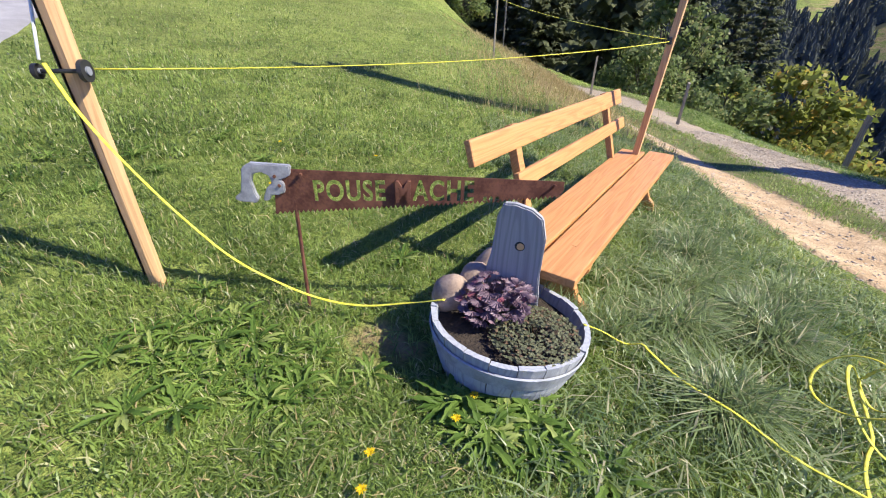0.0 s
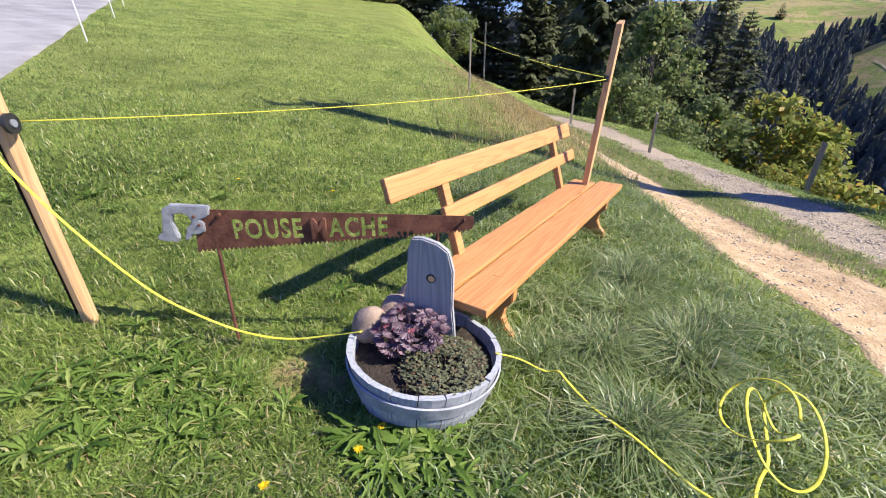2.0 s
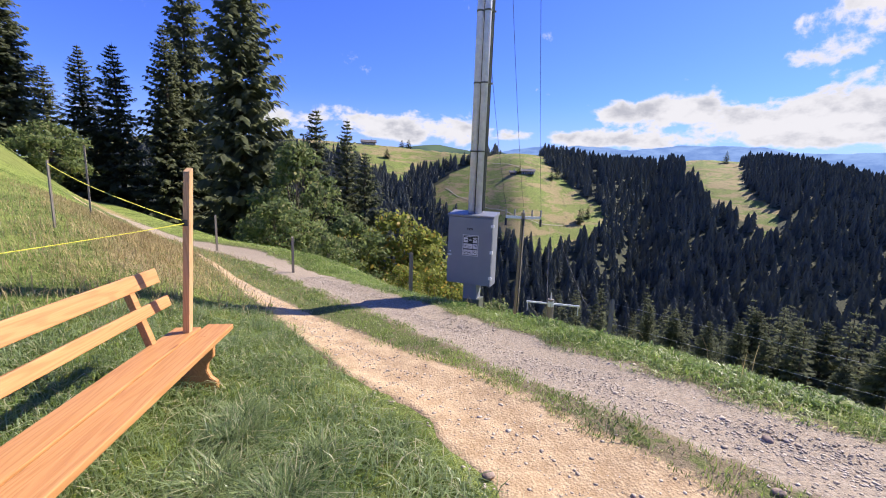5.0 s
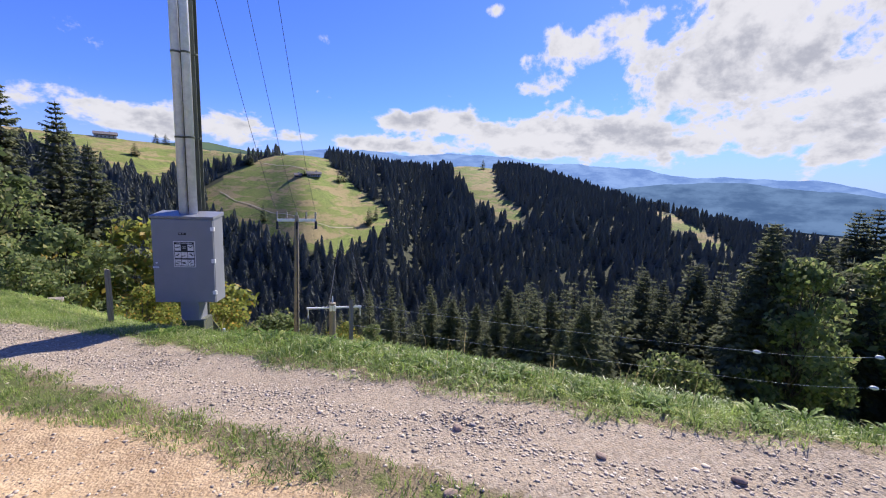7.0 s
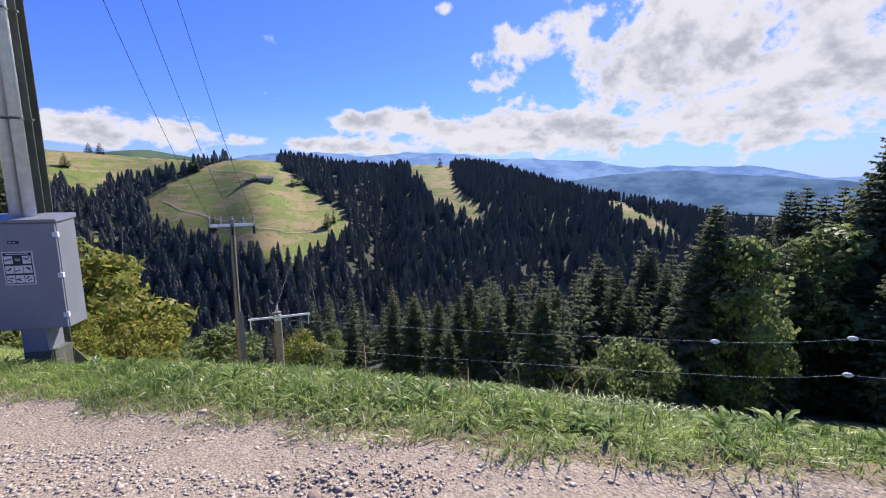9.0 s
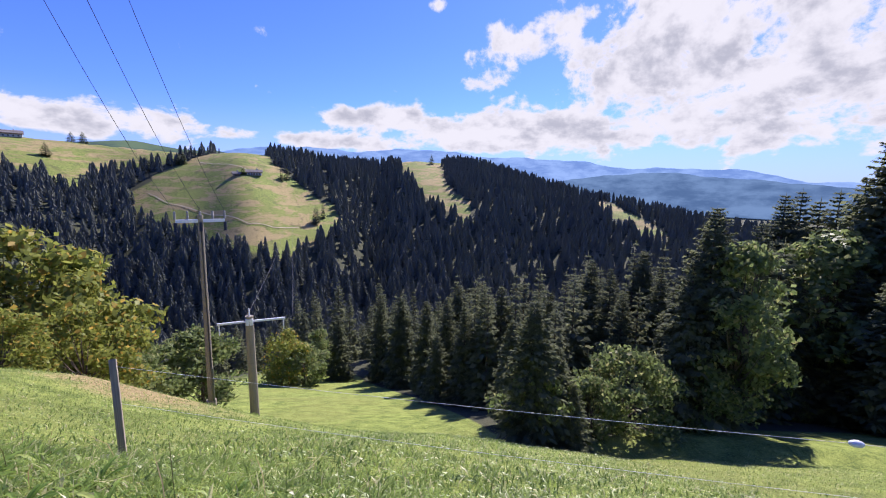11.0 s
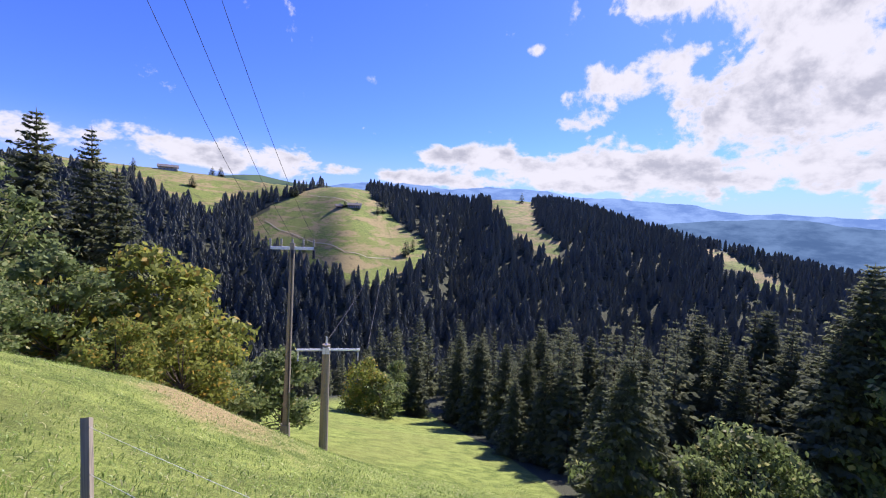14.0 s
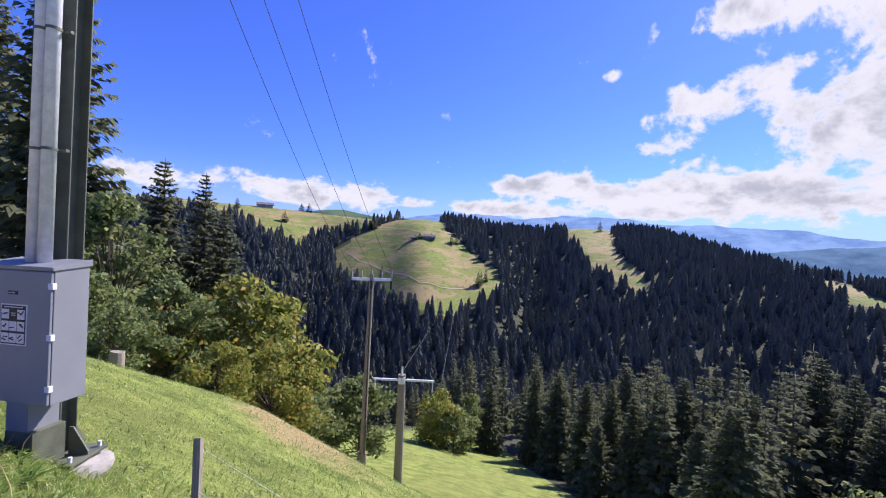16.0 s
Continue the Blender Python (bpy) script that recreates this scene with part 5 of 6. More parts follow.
def stone(name, x, y, z, sx, sy, sz, seed, mat=STONE, label="rounded pinkish field stone lying in the planter", group=""):
    bm = bmesh.new()
    bmesh.ops.create_icosphere(bm, subdivisions=3, radius=1.0)
    for v in bm.verts:
        k = 1 + 0.16 * noise.noise(v.co * 1.3 + Vector((seed, 0, 0))) + 0.04 * noise.noise(v.co * 4 + Vector((0, seed, 0)))
        v.co = Vector((v.co.x * sx, v.co.y * sy, v.co.z * sz)) * k
    for f in bm.faces:
        f.smooth = True
    ob = part(name, bm, mat)
    ob.matrix_basis = pose(x, y, z, seed * 13, seed * 7, seed * 40)
    return tagged(ob, label, "stone", group)


stone("stone", 0.735, 3.29, 1.42, 0.085, 0.07, 0.11, 1.0)
stone("stone", 0.81, 3.40, 1.44, 0.095, 0.07, 0.11, 2.0)
stone("stone", 0.84, 3.485, 1.48, 0.075, 0.05, 0.11, 3.0, STONE, "smooth grey stone standing in the planter")


def build_headboard():
    m = pose(0.99, 3.415, 1.16, 1, 0, 2)
    pts = [(-0.145, -0.06), (0.13, -0.06), (0.155, 0.12), (0.135, 0.33), (0.14, 0.50), (0.115, 0.585), (0.06, 0.615), (-0.02, 0.63), (-0.075, 0.625), (-0.10, 0.57), (-0.115, 0.42), (-0.155, 0.27), (-0.165, 0.12)]
    board = thing("hitching_board", "weathered silvery wooden board with a round hole in the planter", "board", m)
    bm = outline_plate([(px * 0.88, pz * 1.12) for px, pz in pts], 0.032, None, 0.006)
    bmesh.ops.rotate(bm, cent=(0, 0, 0), matrix=Matrix.Rotation(radians(90), 3, "Y"), verts=bm.verts)
    part("plate", bm, GREY_WOOD, board).rotation_euler = (0, radians(-90), 0)
    part("hole_rim", rod((0.02, -0.019, 0.515), (0.02, -0.0175, 0.515), 0.022, seg=20), BLACK, board)
    part("plug", rod((0.023, -0.022, 0.515), (0.023, -0.0185, 0.515), 0.016, seg=20), POST_WOOD, board, "light wood showing in the hole")


build_headboard()


# ---- plants in the tub ----
HEUCHERA = leafy("purple heuchera leaves", (0.085, 0.045, 0.058), (0.36, 0.26, 0.30), (0.34, 0.12, 0.14), 0.35, 0.25, 14)
SEDUM = leafy("grey-green sedum", (0.055, 0.065, 0.035), (0.25, 0.25, 0.14), (0.20, 0.13, 0.08), 0.6, 0.25, 20)
HOUSELEEK = leafy("houseleek rosette", (0.07, 0.14, 0.035), (0.20, 0.30, 0.09), None, 0.45, 0.25, 14)


def lobed_leaf(c, d, up, ln, lobes, rng):
    """A curled, lobed leaf as a fan of triangles round its base."""
    side = np.cross(d, up)
    pts = [c]
    tris = []
    for k in range(lobes * 2 + 1):
        f = k / (lobes * 2)
        a = (f - 0.5) * 2.9
        r = ln * (1.0 if k % 2 else 0.68) * (0.72 + 0.28 * math.cos(a * 0.8)) * rng.uniform(0.85, 1.1)
        pts.append(c + d * r * math.cos(a) * 1.0 + side * r * math.sin(a) * 0.95 + up * (0.10 * ln * (1 if k % 2 else -1.2) - 0.25 * ln * (r / ln) ** 2))
    for k in range(1, len(pts) - 1):
        tris.append((0, k, k + 1))
    return pts, tris


def plant(name, label, category, cx, cy, cz, count, mat, spread, leaf, lobes, seed, rise, stalks=None):
    rng = np.random.RandomState(seed)
    ob = thing(name, label, category, pose(cx, cy, cz))
    verts, faces = [], []
    for k in range(count):
        a, r = rng.uniform(0, 6.283), spread * math.sqrt(rng.uniform(0.02, 1))
        hgt = rise * (1.0 - 0.55 * (r / spread) ** 2) * rng.uniform(0.45, 1.05)
        c = np.array((r * math.cos(a), r * math.sin(a), hgt))
        b = a + rng.uniform(-0.8, 0.8)
        tip = rng.uniform(-0.25, 0.45)
        d = np.array((math.cos(b) * math.cos(tip), math.sin(b) * math.cos(tip), math.sin(tip)))
        up = np.array((-math.cos(b) * math.sin(tip), -math.sin(b) * math.sin(tip), math.cos(tip)))
        pts, tris = lobed_leaf(c, d, up, leaf * rng.uniform(0.7, 1.25), lobes, rng)
        o = len(verts)
        verts += [tuple(p) for p in pts]
        faces += [tuple(i + o for i in t) for t in tris]
    leaves = mesh_object("leaves", verts, faces, mat, ob)
    bm = bmesh.new()
    for k in range(14):
        a, r = rng.uniform(0, 6.283), spread * rng.uniform(0.1, 0.8)
        add_rod(bm, (0.2 * r * math.cos(a), 0.2 * r * math.sin(a), -0.03), (r * math.cos(a), r * math.sin(a), rise * 0.7), 0.003, 0.002, 4)
    part("stems", bm, stalks or mat, ob)
    return ob


plant("heuchera_plant", "purple-leaved heuchera growing in the planter", "plant", 0.945, 3.30, 1.36, 170, HEUCHERA, 0.150, 0.040, 7, 3, 0.20)
plant("sedum_cushion", "low grey-green sedum cushion spreading in the planter", "plant", 1.14, 3.20, 1.365, 1500, SEDUM, 0.185, 0.013, 2, 6, 0.06)


def houseleek():
    ob = thing("houseleek", "small light green houseleek rosette in the planter", "plant", pose(0.93, 3.475, 1.43))
    verts, faces = [], []
    for k in range(40):
        a, f = k * 2.4, k / 40
        r, z = 0.012 + 0.045 * (1 - f), 0.01 + 0.05 * f
        w = 0.012 * (1 - 0.5 * f)
        c, s = math.cos(a), math.sin(a)
        o = len(verts)
        verts += [(0.3 * r * c - w * s, 0.3 * r * s + w * c, z * 0.7), (0.3 * r * c + w * s, 0.3 * r * s - w * c, z * 0.7), (r * c + w * s, r * s - w * c, z), (r * 1.35 * c, r * 1.35 * s, z + 0.012), (r * c - w * s, r * s + w * c, z)]
        faces.append((o, o + 1, o + 2, o + 3, o + 4))
    mesh_object("rosette", verts, faces, HOUSELEEK, ob)


houseleek()


# ---- tapes, reel, fence ----
def lay(points, lift, n=10):
    """Points of a line lying on the ground."""
    out = []
    for (ax, ay), (bx, by) in zip(points, points[1:]):
        for k in range(n):
            x, y = ax + (bx - ax) * k / n, ay + (by - ay) * k / n
            out.append((x + 0.012 * math.sin(9 * y), y, ground_z(x, y) + lift + 0.012 * math.sin(17 * x)))
    return out


REEL = Vector((-0.66, 2.87, 2.33))
def tape(points, label, half=0.012):
    tagged(part("tape", tube(points, (half, 0.0025), 6), STRAP), label, "tape", "yellow fence tapes")


hang = [Vector(p) for p in ((-0.68, 2.83, 2.36), (-0.59, 2.82, 2.22), (-0.5, 2.84, 2.06), (-0.37, 2.9, 1.82), (-0.22, 2.98, 1.58), (-0.06, 3.05, 1.44), (0.13, 3.12, 1.34), (0.33, 3.18, 1.31), (0.55, 3.22, 1.36), (0.74, 3.21, 1.44))]


def spline(pts, n=8):
    out = []
    for i in range(len(pts) - 1):
        p0, p1, p2, p3 = pts[max(i - 1, 0)], pts[i], pts[i + 1], pts[min(i + 2, len(pts) - 1)]
        for k in range(n):
            t = k / n
            out.append(0.5 * ((2 * p1) + (p2 - p0) * t + (2 * p0 - 5 * p1 + 4 * p2 - p3) * t * t + (3 * p1 - p0 - 3 * p2 + p3) * t ** 3))
    return out + [pts[-1]]


tape(spline(hang), "bright yellow plastic tape sagging from post to planter", 0.008)
tape(sag((-0.63, 2.96, 2.33), (1.60, 5.86, 2.36), 0.05, 30), "taut yellow plastic tape strung across the meadow", 0.007)
tape(sag((1.60, 5.90, 2.37), (-1.28, 11.42, 2.80), 0.06, 30), "yellow fence tape running up to the wood", 0.010)
trail = [Vector((1.33, 3.36, 1.37)), Vector((1.42, 3.50, 1.25)), Vector((1.54, 3.55, 1.17))] + [Vector(p) for p in lay([(1.60, 3.52), (1.73, 3.41), (1.87, 3.29), (2.01, 3.19), (2.16, 3.10), (2.7, 2.75)], 0.115, 4)]
tape(spline(trail, 4), "yellow plastic tape trailing through the grass", 0.007)
loops = []
for k in range(60):
    t = k / 59
    a = 2 * math.pi * t * 2.3
    r = 0.13 + 0.06 * math.sin(a * 0.7)
    loops.append((2.44 + r * math.cos(a) * 0.8 + 0.05 * t, 3.52 + r * 1.3 * math.sin(a), ground_z(2.44, 3.52) + 0.16 + 0.08 * math.sin(a * 1.5 + 0.6)))
loops += [(2.42, 3.36, ground_z(2.42, 3.36) + 0.11), (2.37, 3.26, ground_z(2.37, 3.26) + 0.10), (2.33, 3.15, ground_z(2.33, 3.15) + 0.08), (2.28, 2.9, ground_z(2.28, 2.9) + 0.06)]
tape(spline([Vector(p) for p in loops], 3), "loose tangle of yellow tape lying in the grass", 0.007)


def build_reel():
    ob = thing("tape_reel", "black plastic tape reel fixed to the corner post", "reel", Matrix.Translation(REEL) @ pose(0, 0, 0, 0, 0, 30))
    part("axle", rod((-0.085, 0, 0), (0.08, 0, 0), 0.008, seg=10), BLACK, ob)
    for x, r in ((-0.085, 0.027), (0.075, 0.04)):
        bm = bmesh.new()
        add_rod(bm, (x - 0.008, 0, 0), (x + 0.008, 0, 0), r, r, 24)
        part("disc", bm, BLACK, ob)
        part("hub", rod((x - 0.014, 0, 0), (x + 0.014, 0, 0), r * 0.4, seg=16), BOX_PAINT, ob)


build_reel()
tagged(part("white_rope", tube(sag((-0.70, 2.83, 2.37), (-0.95, 3.2, 3.3), 0.01, 8), 0.006, 6), WHITE), "thin white rope rising from the tape reel", "rope")
part_knot = tagged(part("insulator", rod((1.60, 5.87, 2.34), (1.60, 5.87, 2.39), 0.02, seg=10), BLACK), "black ring insulator screwed to the square post", "insulator")


def fence_post(x, y, top, r, label, group="fence posts"):
    g = ground_z(x, y)
    ob = build_post("fence_post", x, y, top, r, FENCE_WOOD, label, turn=x * 37)
    ob["group"] = group
    return ob


for x, y, top, r in ((-1.28, 11.42, 2.85, 0.02), (2.70, 12.1, 1.34, 0.032), (4.85, 9.9, 1.30, 0.034), (6.62, 6.3, 1.2, 0.030), (0.6, 17.4, 1.35, 0.03), (-2.2, 16.0, 3.3, 0.025), (9.3, -2.2, 1.5, 0.032)):
    fence_post(x, y, max(top, ground_z(x, y) + 0.55), r, "grey weathered wooden fence post beside the track")
for x, y in ((-8.0, 7.95), (-11.4, 11.0), (-15.3, 14.2), (-19.7, 17.9), (-24.5, 21.9)):
    g = ground_z(x, y)
    ob = thing("marker_post", "thin white plastic fence post along the lane", "post", pose(x, y, g, 3, 2, 0), "white lane posts")
    part("shaft", rod((0, 0, -0.2), (0, 0, 1.0), 0.014, 0.010, 8), WHITE, ob)
    part("hook", block((0.05, 0.012, 0.02), Matrix.Translation((0.02, 0, 0.85)), 0.002), WHITE, ob)
for k, drop in enumerate((0.0, 0.285)):
    stops = [(6.62, 6.3, 1.15 - drop), (8.13, 2.07, 1.24 - drop), (8.36, 1.225, 1.36 - drop), (9.3, -2.2, 1.45 - drop), (11.5, -9.0, 1.75 - drop)]
    pts = [stops[0]]
    for p0, p1 in zip(stops, stops[1:]):
        pts += sag(p0, p1, 0.02, 8)[1:]
    tagged(part("fence_wire", tube(pts, 0.0011, 5), WHITE), "thin white electric fence wire above the verge", "wire", "fence wires")
for x, y, z in ((8.13, 2.07, 1.24), (8.36, 1.225, 1.36), (8.36, 1.225, 1.075)):
    bm = bmesh.new()
    bmesh.ops.create_uvsphere(bm, u_segments=14, v_segments=8, radius=0.023)
    bmesh.ops.scale(bm, vec=(0.8, 1.5, 0.8), verts=bm.verts)
    ob = part("egg_insulator", bm, WHITE)
    ob.matrix_basis = pose(x, y, z, 0, 0, 20)
    tagged(ob, "white egg-shaped insulator on the fence wire", "insulator", "wire insulators")

for x, y, s in ((5.6, 20.5, 0.22), (11.2, 26.0, 0.3), (12.2, 26.6, 0.26)):
    g = ground_z(x, y)
    bm = bmesh.new()
    add_rod(bm, (0, 0, -0.3), (0.03, 0, s * 2.2), s * 1.25, s, 11)
    for v in bm.verts:
        v.co += Vector((0.05, 0.05, 0.09)) * noise.noise(v.co * 5)
    ob = part("tree_stump", bm, FENCE_WOOD)
    ob.matrix_basis = pose(x, y, g)
    tagged(ob, "pale old tree stump at the wood's edge", "stump")
stone("stone", 6.48, 6.17, ground_z(6.48, 6.17) + 0.01, 0.05, 0.04, 0.07, 5.0, CONCRETE, "pale boulder half buried in the slope")


# ---- grass and herbs ----
GRASS = leafy("meadow grass", (0.042, 0.095, 0.016), (0.450, 0.570, 0.140), (0.60, 0.57, 0.30), 0.36, 0.55, 1.3, 0.4)
LONG_GRASS = leafy("long pale grass", (0.070, 0.130, 0.035), (0.470, 0.550, 0.240), (0.60, 0.55, 0.33), 0.36, 0.5, 1.6, 0.5)
DRY_GRASS = leafy("dry straw grass", (0.34, 0.26, 0.11), (0.60, 0.48, 0.25), (0.16, 0.17, 0.05), 0.7, 0.4, 1.0)
HERB = leafy("dandelion leaves", (0.045, 0.105, 0.016), (0.27, 0.38, 0.08), (0.36, 0.42, 0.12), 0.5, 0.45, 3.0)


def on_path(x, y):
    """True on the bare tracks and on the asphalt."""
    u, v = along(x, y)
    sand, hs, gravel, hg = road_frame(u)
    wob = 0.12 * wave(x, y, 0.25, 3.0)
    bare = (np.abs(v - sand) < hs * 0.92 + wob) | (np.abs(v - gravel) < hg * 0.95 + wob)
    near_lane = (x < 1.4) & (y < np.interp(x, LANE[0][::-1], LANE[1][::-1]) - 0.03)
    tub = (np.hypot(x - 0.995, y - 3.275) < 0.30) | ((np.hypot((x - 0.5) / 1.1, y - 3.1) < 0.19) & (wave(x, y, 0.02, 1.0) < 0.45))
    return bare | near_lane | tub


def grass(name, label, n, place, length, width, mat, seed, lean=0.6):
    """Blades as slim bent diamonds of two triangles, one piece of ground cover."""
    rng = np.random.RandomState(seed)
    x, y = place(rng, n)
    ok = ~on_path(x, y) & (rng.uniform(0, 1, n) < 0.62 + 0.55 * wave(x, y, 0.16, 6.0))
    x, y = x[ok], y[ok]
    n = len(x)
    z = height(x, y) - 0.004
    ln = rng.uniform(length[0], length[1], n) * (0.75 + 0.5 * (wave(x, y, 0.5, 9.0) * 0.5 + 0.5))
    a = rng.uniform(0, 6.283, n)
    bend = rng.uniform(0.1, lean, n) + 0.25 * np.clip(wave(x, y, 0.8, 2.0), 0, 1)
    b = a + rng.uniform(-0.5, 0.5, n)
    w = width * rng.uniform(0.6, 1.3, n)
    dx, dy = np.cos(b), np.sin(b)
    sx, sy = -np.sin(a) * w, np.cos(a) * w
    root = np.stack([x, y, z], 1)
    side = np.stack([sx, sy, np.zeros(n)], 1)
    mid = root + np.stack([dx * ln * bend * 0.35, dy * ln * bend * 0.35, ln * 0.5], 1)
    tip = root + np.stack([dx * ln * bend * 1.1, dy * ln * bend * 1.1, ln * (1.0 - 0.45 * np.minimum(bend, 1.2))], 1)
    verts = np.stack([root, mid - side, mid + side, tip], 1).reshape(-1, 3)
    o = np.arange(n)[:, None] * 4
    tris = np.concatenate([o + np.array([[0, 2, 1]]), o + np.array([[1, 2, 3]])], 1).reshape(-1, 3)
    me = quick_mesh(name, verts, tris, 3, mat)
    return tagged(new(name, me), label, "grass", kind="stuff")


def rect(x0, x1, y0, y1):
    return lambda rng, n: (rng.uniform(x0, x1, n), rng.uniform(y0, y1, n))


def band(u0, u1, v0, v1):
    def place(rng, n):
        u, v = rng.uniform(u0, u1, n), rng.uniform(v0, v1, n)
        return from_along(u, v + 0.17 * (np.clip(u, -60, 14) - 2))
    return place


def disc(cx, cy, r0, r1, a0, a1):
    def place(rng, n):
        r, a = r0 + (r1 - r0) * rng.uniform(0, 1, n) ** 1.25, np.radians(rng.uniform(a0, a1, n))
        return cx + r * np.sin(a), cy + r * np.cos(a)
    return place


def tufts(cx, cy, sx, sy, count, spread):
    def place(rng, n):
        k = rng.randint(0, count, n)
        tx, ty = rng.normal(cx, sx, count), rng.normal(cy, sy, count)
        return tx[k] + rng.normal(0, spread, n), ty[k] + rng.normal(0, spread, n)
    return place


def bank_place(rng, n):
    u = 6.0 + 17 * rng.beta(1.6, 1.8, n)
    v = rng.normal(3.35, 0.9, n)
    return from_along(u, v + 0.17 * (np.clip(u, -60, 14) - 2))


grass("short_grass", "short green meadow grass round the bench", 150000, disc(1.2, 2.0, 0.4, 6.5, -110, 60), (0.03, 0.085), 0.0034, GRASS, 1, 1.3)
grass("fine_grass", "fine short grass blades round the planter", 150000, disc(1.3, 2.1, 0.3, 3.4, -85, 75), (0.03, 0.075), 0.0019, GRASS, 12, 1.3)
grass("meadow_grass", "sunny green meadow grass up the slope", 150000, disc(1.2, 2.0, 3.5, 26.0, -100, 14), (0.04, 0.09), 0.006, GRASS, 2, 1.2)
grass("long_grass", "long pale tangled grass in front of the bench", 34000, band(0.2, 6.5, 2.1, 4.6), (0.08, 0.17), 0.0036, LONG_GRASS, 3, 1.9)
grass("grass_tufts", "dense long grass tufts beside the bench", 6000, tufts(2.0, 4.3, 0.22, 0.6, 8, 0.06), (0.14, 0.26), 0.003, LONG_GRASS, 4, 1.7)
grass("planter_grass", "grass growing up round the planter and board", 3000, tufts(1.2, 3.6, 0.12, 0.08, 9, 0.06), (0.12, 0.26), 0.0025, LONG_GRASS, 5, 1.0)
grass("middle_grass", "short grass growing between the wheel tracks", 26000, band(-1.5, 12.0, 5.4, 6.0), (0.03, 0.08), 0.003, GRASS, 6)
grass("verge_grass", "thick sunlit grass on the verge of the track", 110000, band(-5.5, 14.0, 6.55, 8.6), (0.05, 0.13), 0.0032, GRASS, 7, 1.5)
grass("slope_grass", "green grass on the steep slope below the track", 95000, disc(6.2, 2.5, 1.2, 24.0, -14, 115), (0.04, 0.11), 0.008, GRASS, 8, 1.5)
grass("bank_grass", "dry straw-coloured grass on the bank of the track", 38000, bank_place, (0.08, 0.26), 0.004, DRY_GRASS, 9, 0.9)
grass("straw_grass", "dry grass stems scattered through the meadow", 9000, disc(1.2, 2.0, 0.5, 9.0, -95, 70), (0.04, 0.10), 0.0025, DRY_GRASS, 10, 1.2)
grass("verge_stalks", "tall dry stalks standing on the verge", 150, band(-4.0, 8.0, 7.2, 8.4), (0.25, 0.5), 0.0025, DRY_GRASS, 11, 0.5)


def rosette_mesh(leaves, ln, seed):
    """Toothed leaves spreading from one root."""
    rng = np.random.RandomState(seed)
    verts, faces = [], []
    for k in range(leaves):
        a = 6.283 * k / leaves + rng.uniform(-0.3, 0.3)
        l = ln * rng.uniform(0.6, 1.15)
        up = rng.uniform(0.5, 1.7)
        c, s = math.cos(a), math.sin(a)
        o = len(verts)
        steps = 7
        for i in range(steps + 1):
            f = i / steps
            r, z = l * f, l * (up * f * 0.85 - 0.55 * f * f * up) + 0.004
            w = l * 0.105 * (0.25 + 1.3 * f - 1.25 * f ** 3) * (1.25 if i % 2 else 0.72)
            for e in (-1, 0, 1):
                verts.append((r * c - e * w * s, r * s + e * w * c, z + (0.0 if e == 0 else 0.02 * l)))
        for i in range(steps):
            for e in (0, 1):
                p = o + i * 3 + e
                faces.append((p, p + 1, p + 4, p + 3))
    me = bpy.data.meshes.new("leaves")
    me.from_pydata(verts, [], faces)
    me.materials.append(HERB)
    return me


ROSETTES = [rosette_mesh(13, 0.12, 1), rosette_mesh(15, 0.14, 2), rosette_mesh(12, 0.10, 3)]


def herb(x, y, size, k):
    ob = new("dandelion_plant", ROSETTES[k % 3])
    ob.matrix_basis = Matrix.LocRotScale((x, y, ground_z(x, y) + 0.01), Euler((0, 0, k * 1.9)), (size,) * 3)
    tagged(ob, "leafy green dandelion rosette in the grass", "plant", "dandelion rosettes")


rng = random.Random(12)
for k in range(60):
    herb(rng.gauss(-0.02, 0.22), rng.gauss(2.66, 0.15), rng.uniform(0.55, 1.0), k)
for k in range(60):
    herb(rng.gauss(1.13, 0.13), rng.gauss(2.87, 0.06), rng.uniform(0.6, 1.15), k)
for k in range(90):
    u = rng.uniform(-4, 6)
    x, y = from_along(u, 6.95 + 0.145 * u + rng.uniform(0.0, 0.75))
    herb(x, y, rng.uniform(0.8, 1.4), k)
for k in range(26):
    herb(rng.uniform(-2.5, 0.3), rng.uniform(2.9, 5.0), rng.uniform(0.5, 0.9), k)

FLOWER = leafy("yellow petals", (0.70, 0.48, 0.01), (0.90, 0.66, 0.03), None, 0.6, 0.3, 5)
for k, (x, y) in enumerate(((0.97, 2.93), (0.72, 2.55), (0.94, 2.80), (0.76, 2.43), (0.80, 2.40), (-0.9, 4.0), (-1.3, 4.6), (-0.55, 4.9))):
    g = ground_z(x, y)
    ob = thing("dandelion_flower", "small yellow dandelion flower on a short stem", "flower", pose(x, y, g), "dandelion flowers")
    part("stem", rod((0, 0, 0), (0.005, 0.005, 0.07), 0.002, seg=5), HERB, ob)
    verts, faces = [], []
    for j in range(26):
        a, r = j * 2.4, 0.006 + 0.012 * (j / 26)
        o = len(verts)
        verts += [(0.005, 0.005, 0.07), (0.005 + r * math.cos(a - 0.2), 0.005 + r * math.sin(a - 0.2), 0.078), (0.005 + r * 1.2 * math.cos(a), 0.005 + r * 1.2 * math.sin(a), 0.076), (0.005 + r * math.cos(a + 0.2), 0.005 + r * math.sin(a + 0.2), 0.078)]
        faces.append((o, o + 1, o + 2, o + 3))
    mesh_object("petals", verts, faces, FLOWER, ob)


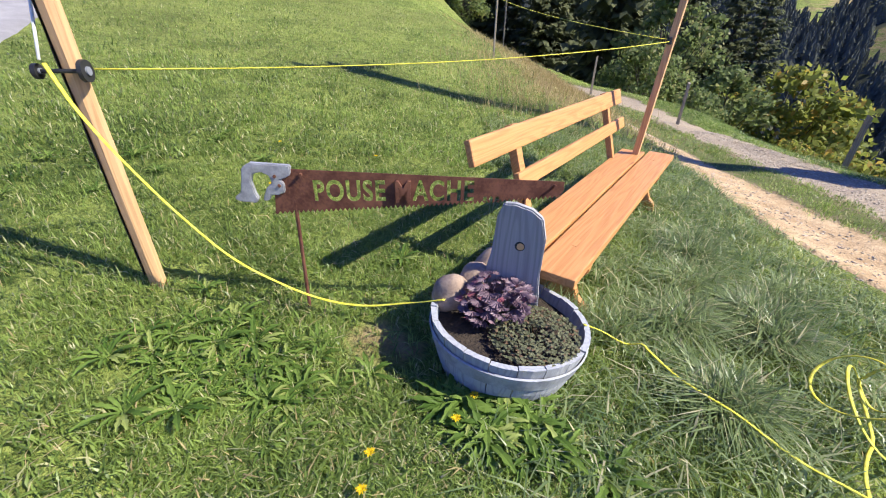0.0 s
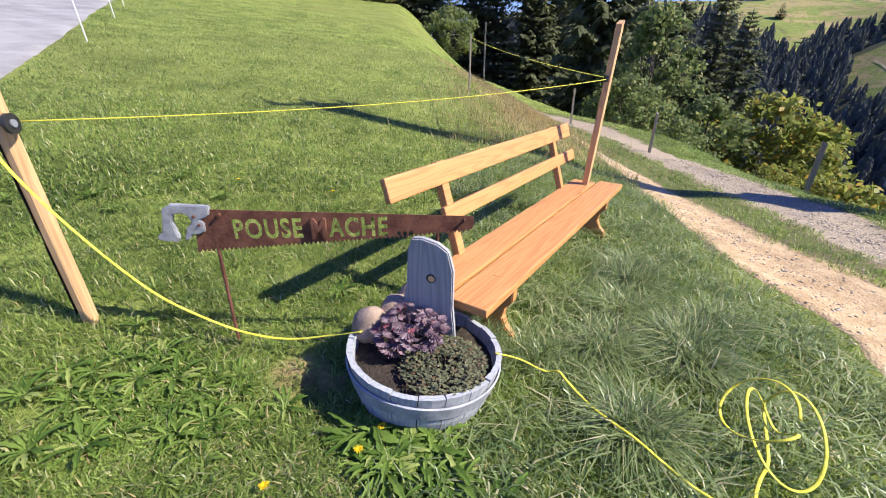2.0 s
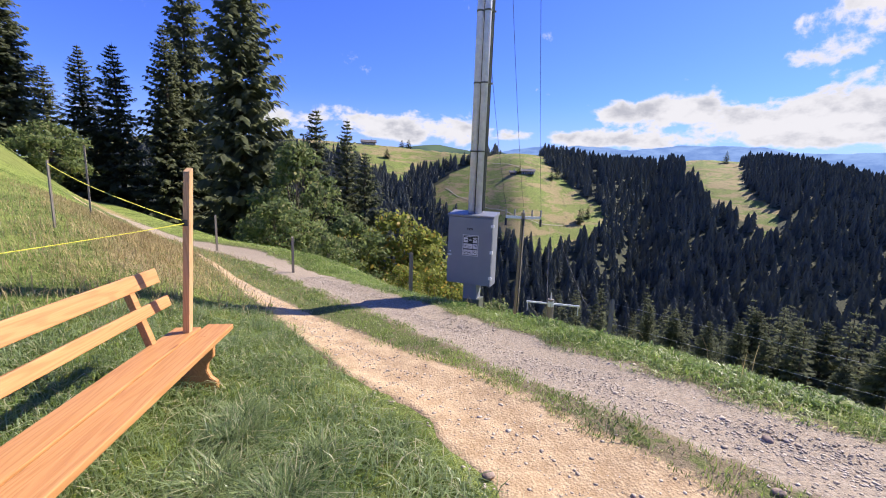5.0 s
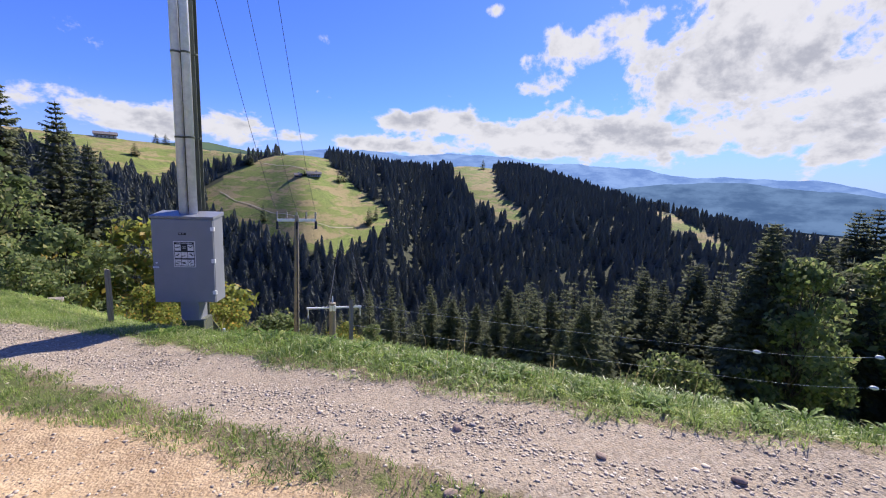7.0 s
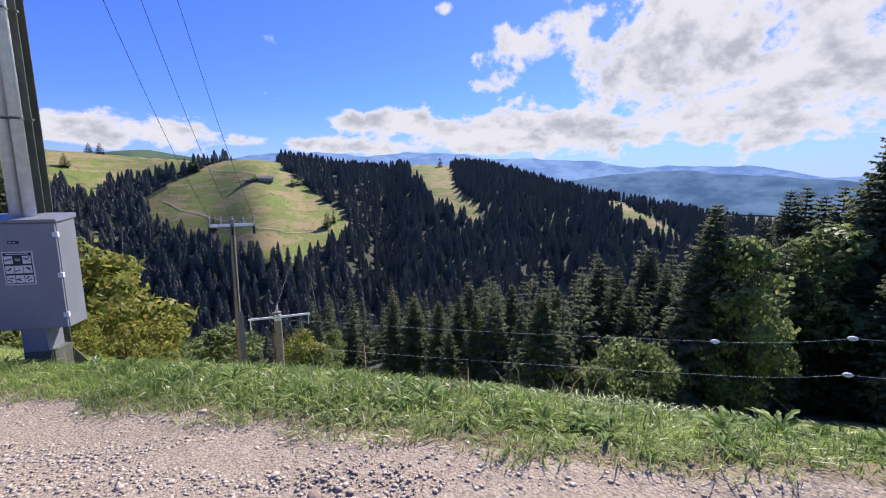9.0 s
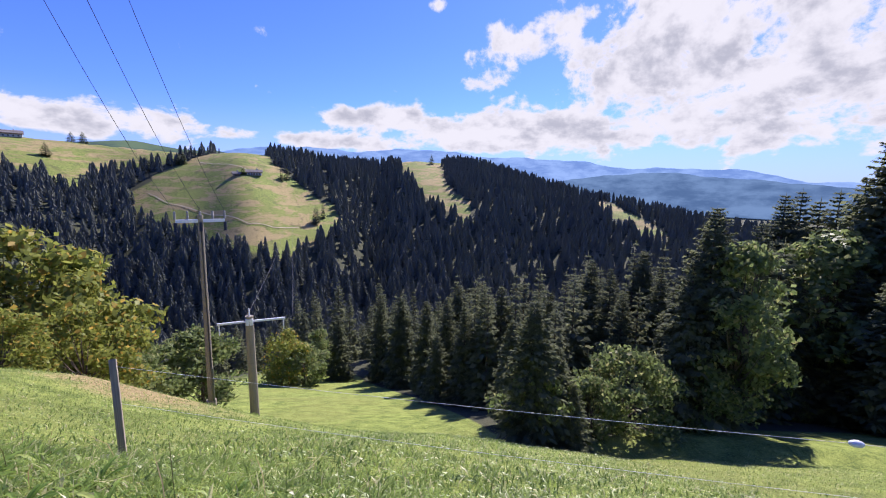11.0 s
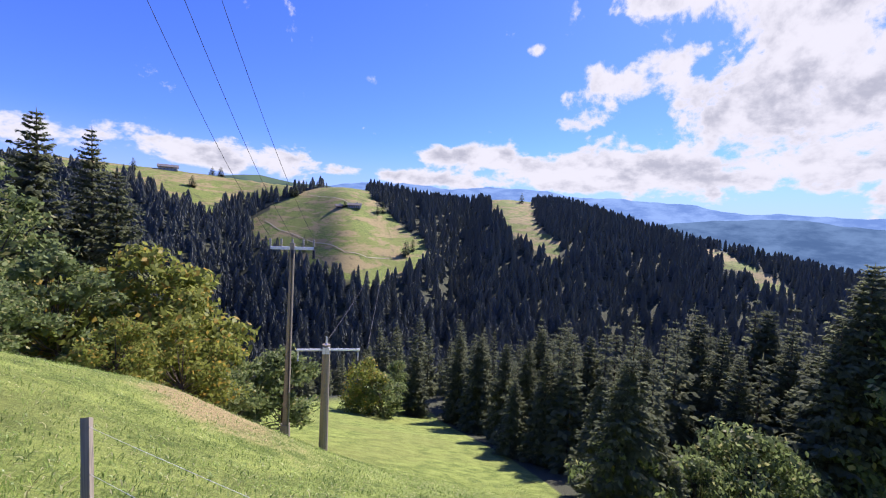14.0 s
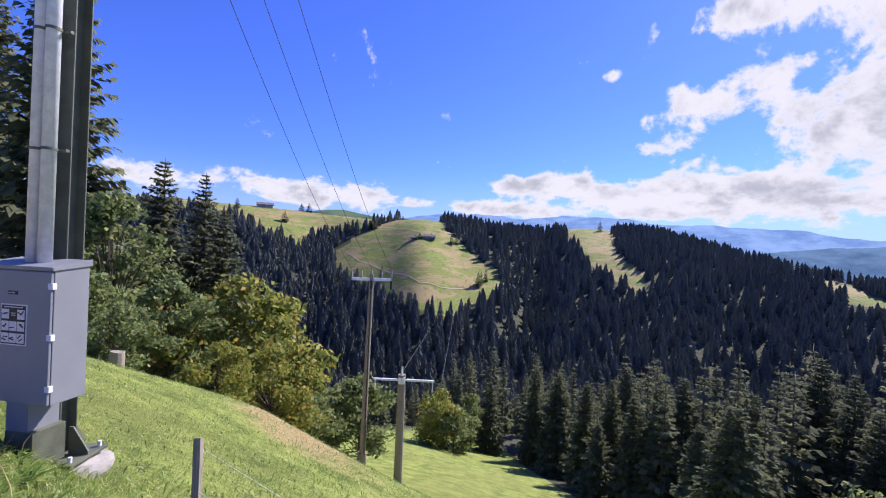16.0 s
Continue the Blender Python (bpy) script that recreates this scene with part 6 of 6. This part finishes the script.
# ---- stones of the track ----
PEBBLE, PN, PB = material("pale limestone pebbles")
pebble_rnd = PN.add("ShaderNodeNewGeometry").outputs["Random Per Island"]
PN.link(PN.mix(pebble_rnd, (0.27, 0.215, 0.15), (0.52, 0.44, 0.34)), PB.inputs["Base Color"])
PB.inputs["Roughness"].default_value = 0.9


def gravel_bed():
    rng = np.random.RandomState(21)
    ico = bmesh.new()
    bmesh.ops.create_icosphere(ico, subdivisions=1, radius=1.0)
    base = np.array([v.co for v in ico.verts])
    tri = np.array([[v.index for v in f.verts] for f in ico.faces])
    ico.free()
    n = 26000
    u = rng.uniform(-4.5, 9, n)
    sand, hs, gravel, hg = road_frame(u)
    pick = rng.uniform(0, 1, n) < 0.8
    v = np.where(pick, gravel + rng.normal(0, 0.55, n) * hg, sand + rng.normal(0, 0.6, n) * hs)
    x, y = from_along(u, v)
    z = height(x, y)
    size = 0.004 + 0.012 * rng.power(0.3, n)
    big = rng.uniform(0, 1, n) < 0.004
    size = np.where(big, rng.uniform(0.014, 0.028, n), size)
    flat = rng.uniform(0.2, 0.42, n)
    a = rng.uniform(0, 6.283, n)
    jag = 1 + 0.17 * rng.normal(size=(n, len(base), 1))
    p = base[None] * jag * np.stack([size * rng.uniform(0.8, 1.4, n), size, size * flat], 1)[:, None, :]
    c, s = np.cos(a)[:, None], np.sin(a)[:, None]
    q = np.stack([p[..., 0] * c - p[..., 1] * s + x[:, None], p[..., 0] * s + p[..., 1] * c + y[:, None], p[..., 2] + (z + 0.015 + 0.006 * wave(x, y, 0.07, 1.0) + 0.008 * wave(x, y, 0.16, 4.0) + size * flat * 0.35)[:, None]], -1)
    loops_ = (tri[None] + (np.arange(n) * len(base))[:, None, None]).reshape(-1, 3)
    tagged(new("gravel", quick_mesh("gravel", q.reshape(-1, 3), loops_, 3, PEBBLE)), "loose pale limestone gravel on the wheel tracks", "gravel", kind="stuff")


gravel_bed()
for k, (u, v) in enumerate(((2.2, 4.75), (0.1, 6.25), (-0.6, 6.2), (0.9, 5.7), (-1.1, 5.8), (1.0, 6.35))):
    x, y = from_along(u, v)
    flat_stone = stone("track_stone", x, y, ground_z(x, y) + 0.022, 0.04, 0.03, 0.018, 1.5 + k, STONE, "flat pale stone lying on the gravel track", "stones on the track")
    flat_stone.matrix_basis = pose(x, y, ground_z(x, y) + 0.022, 4, 3, 50 * k)
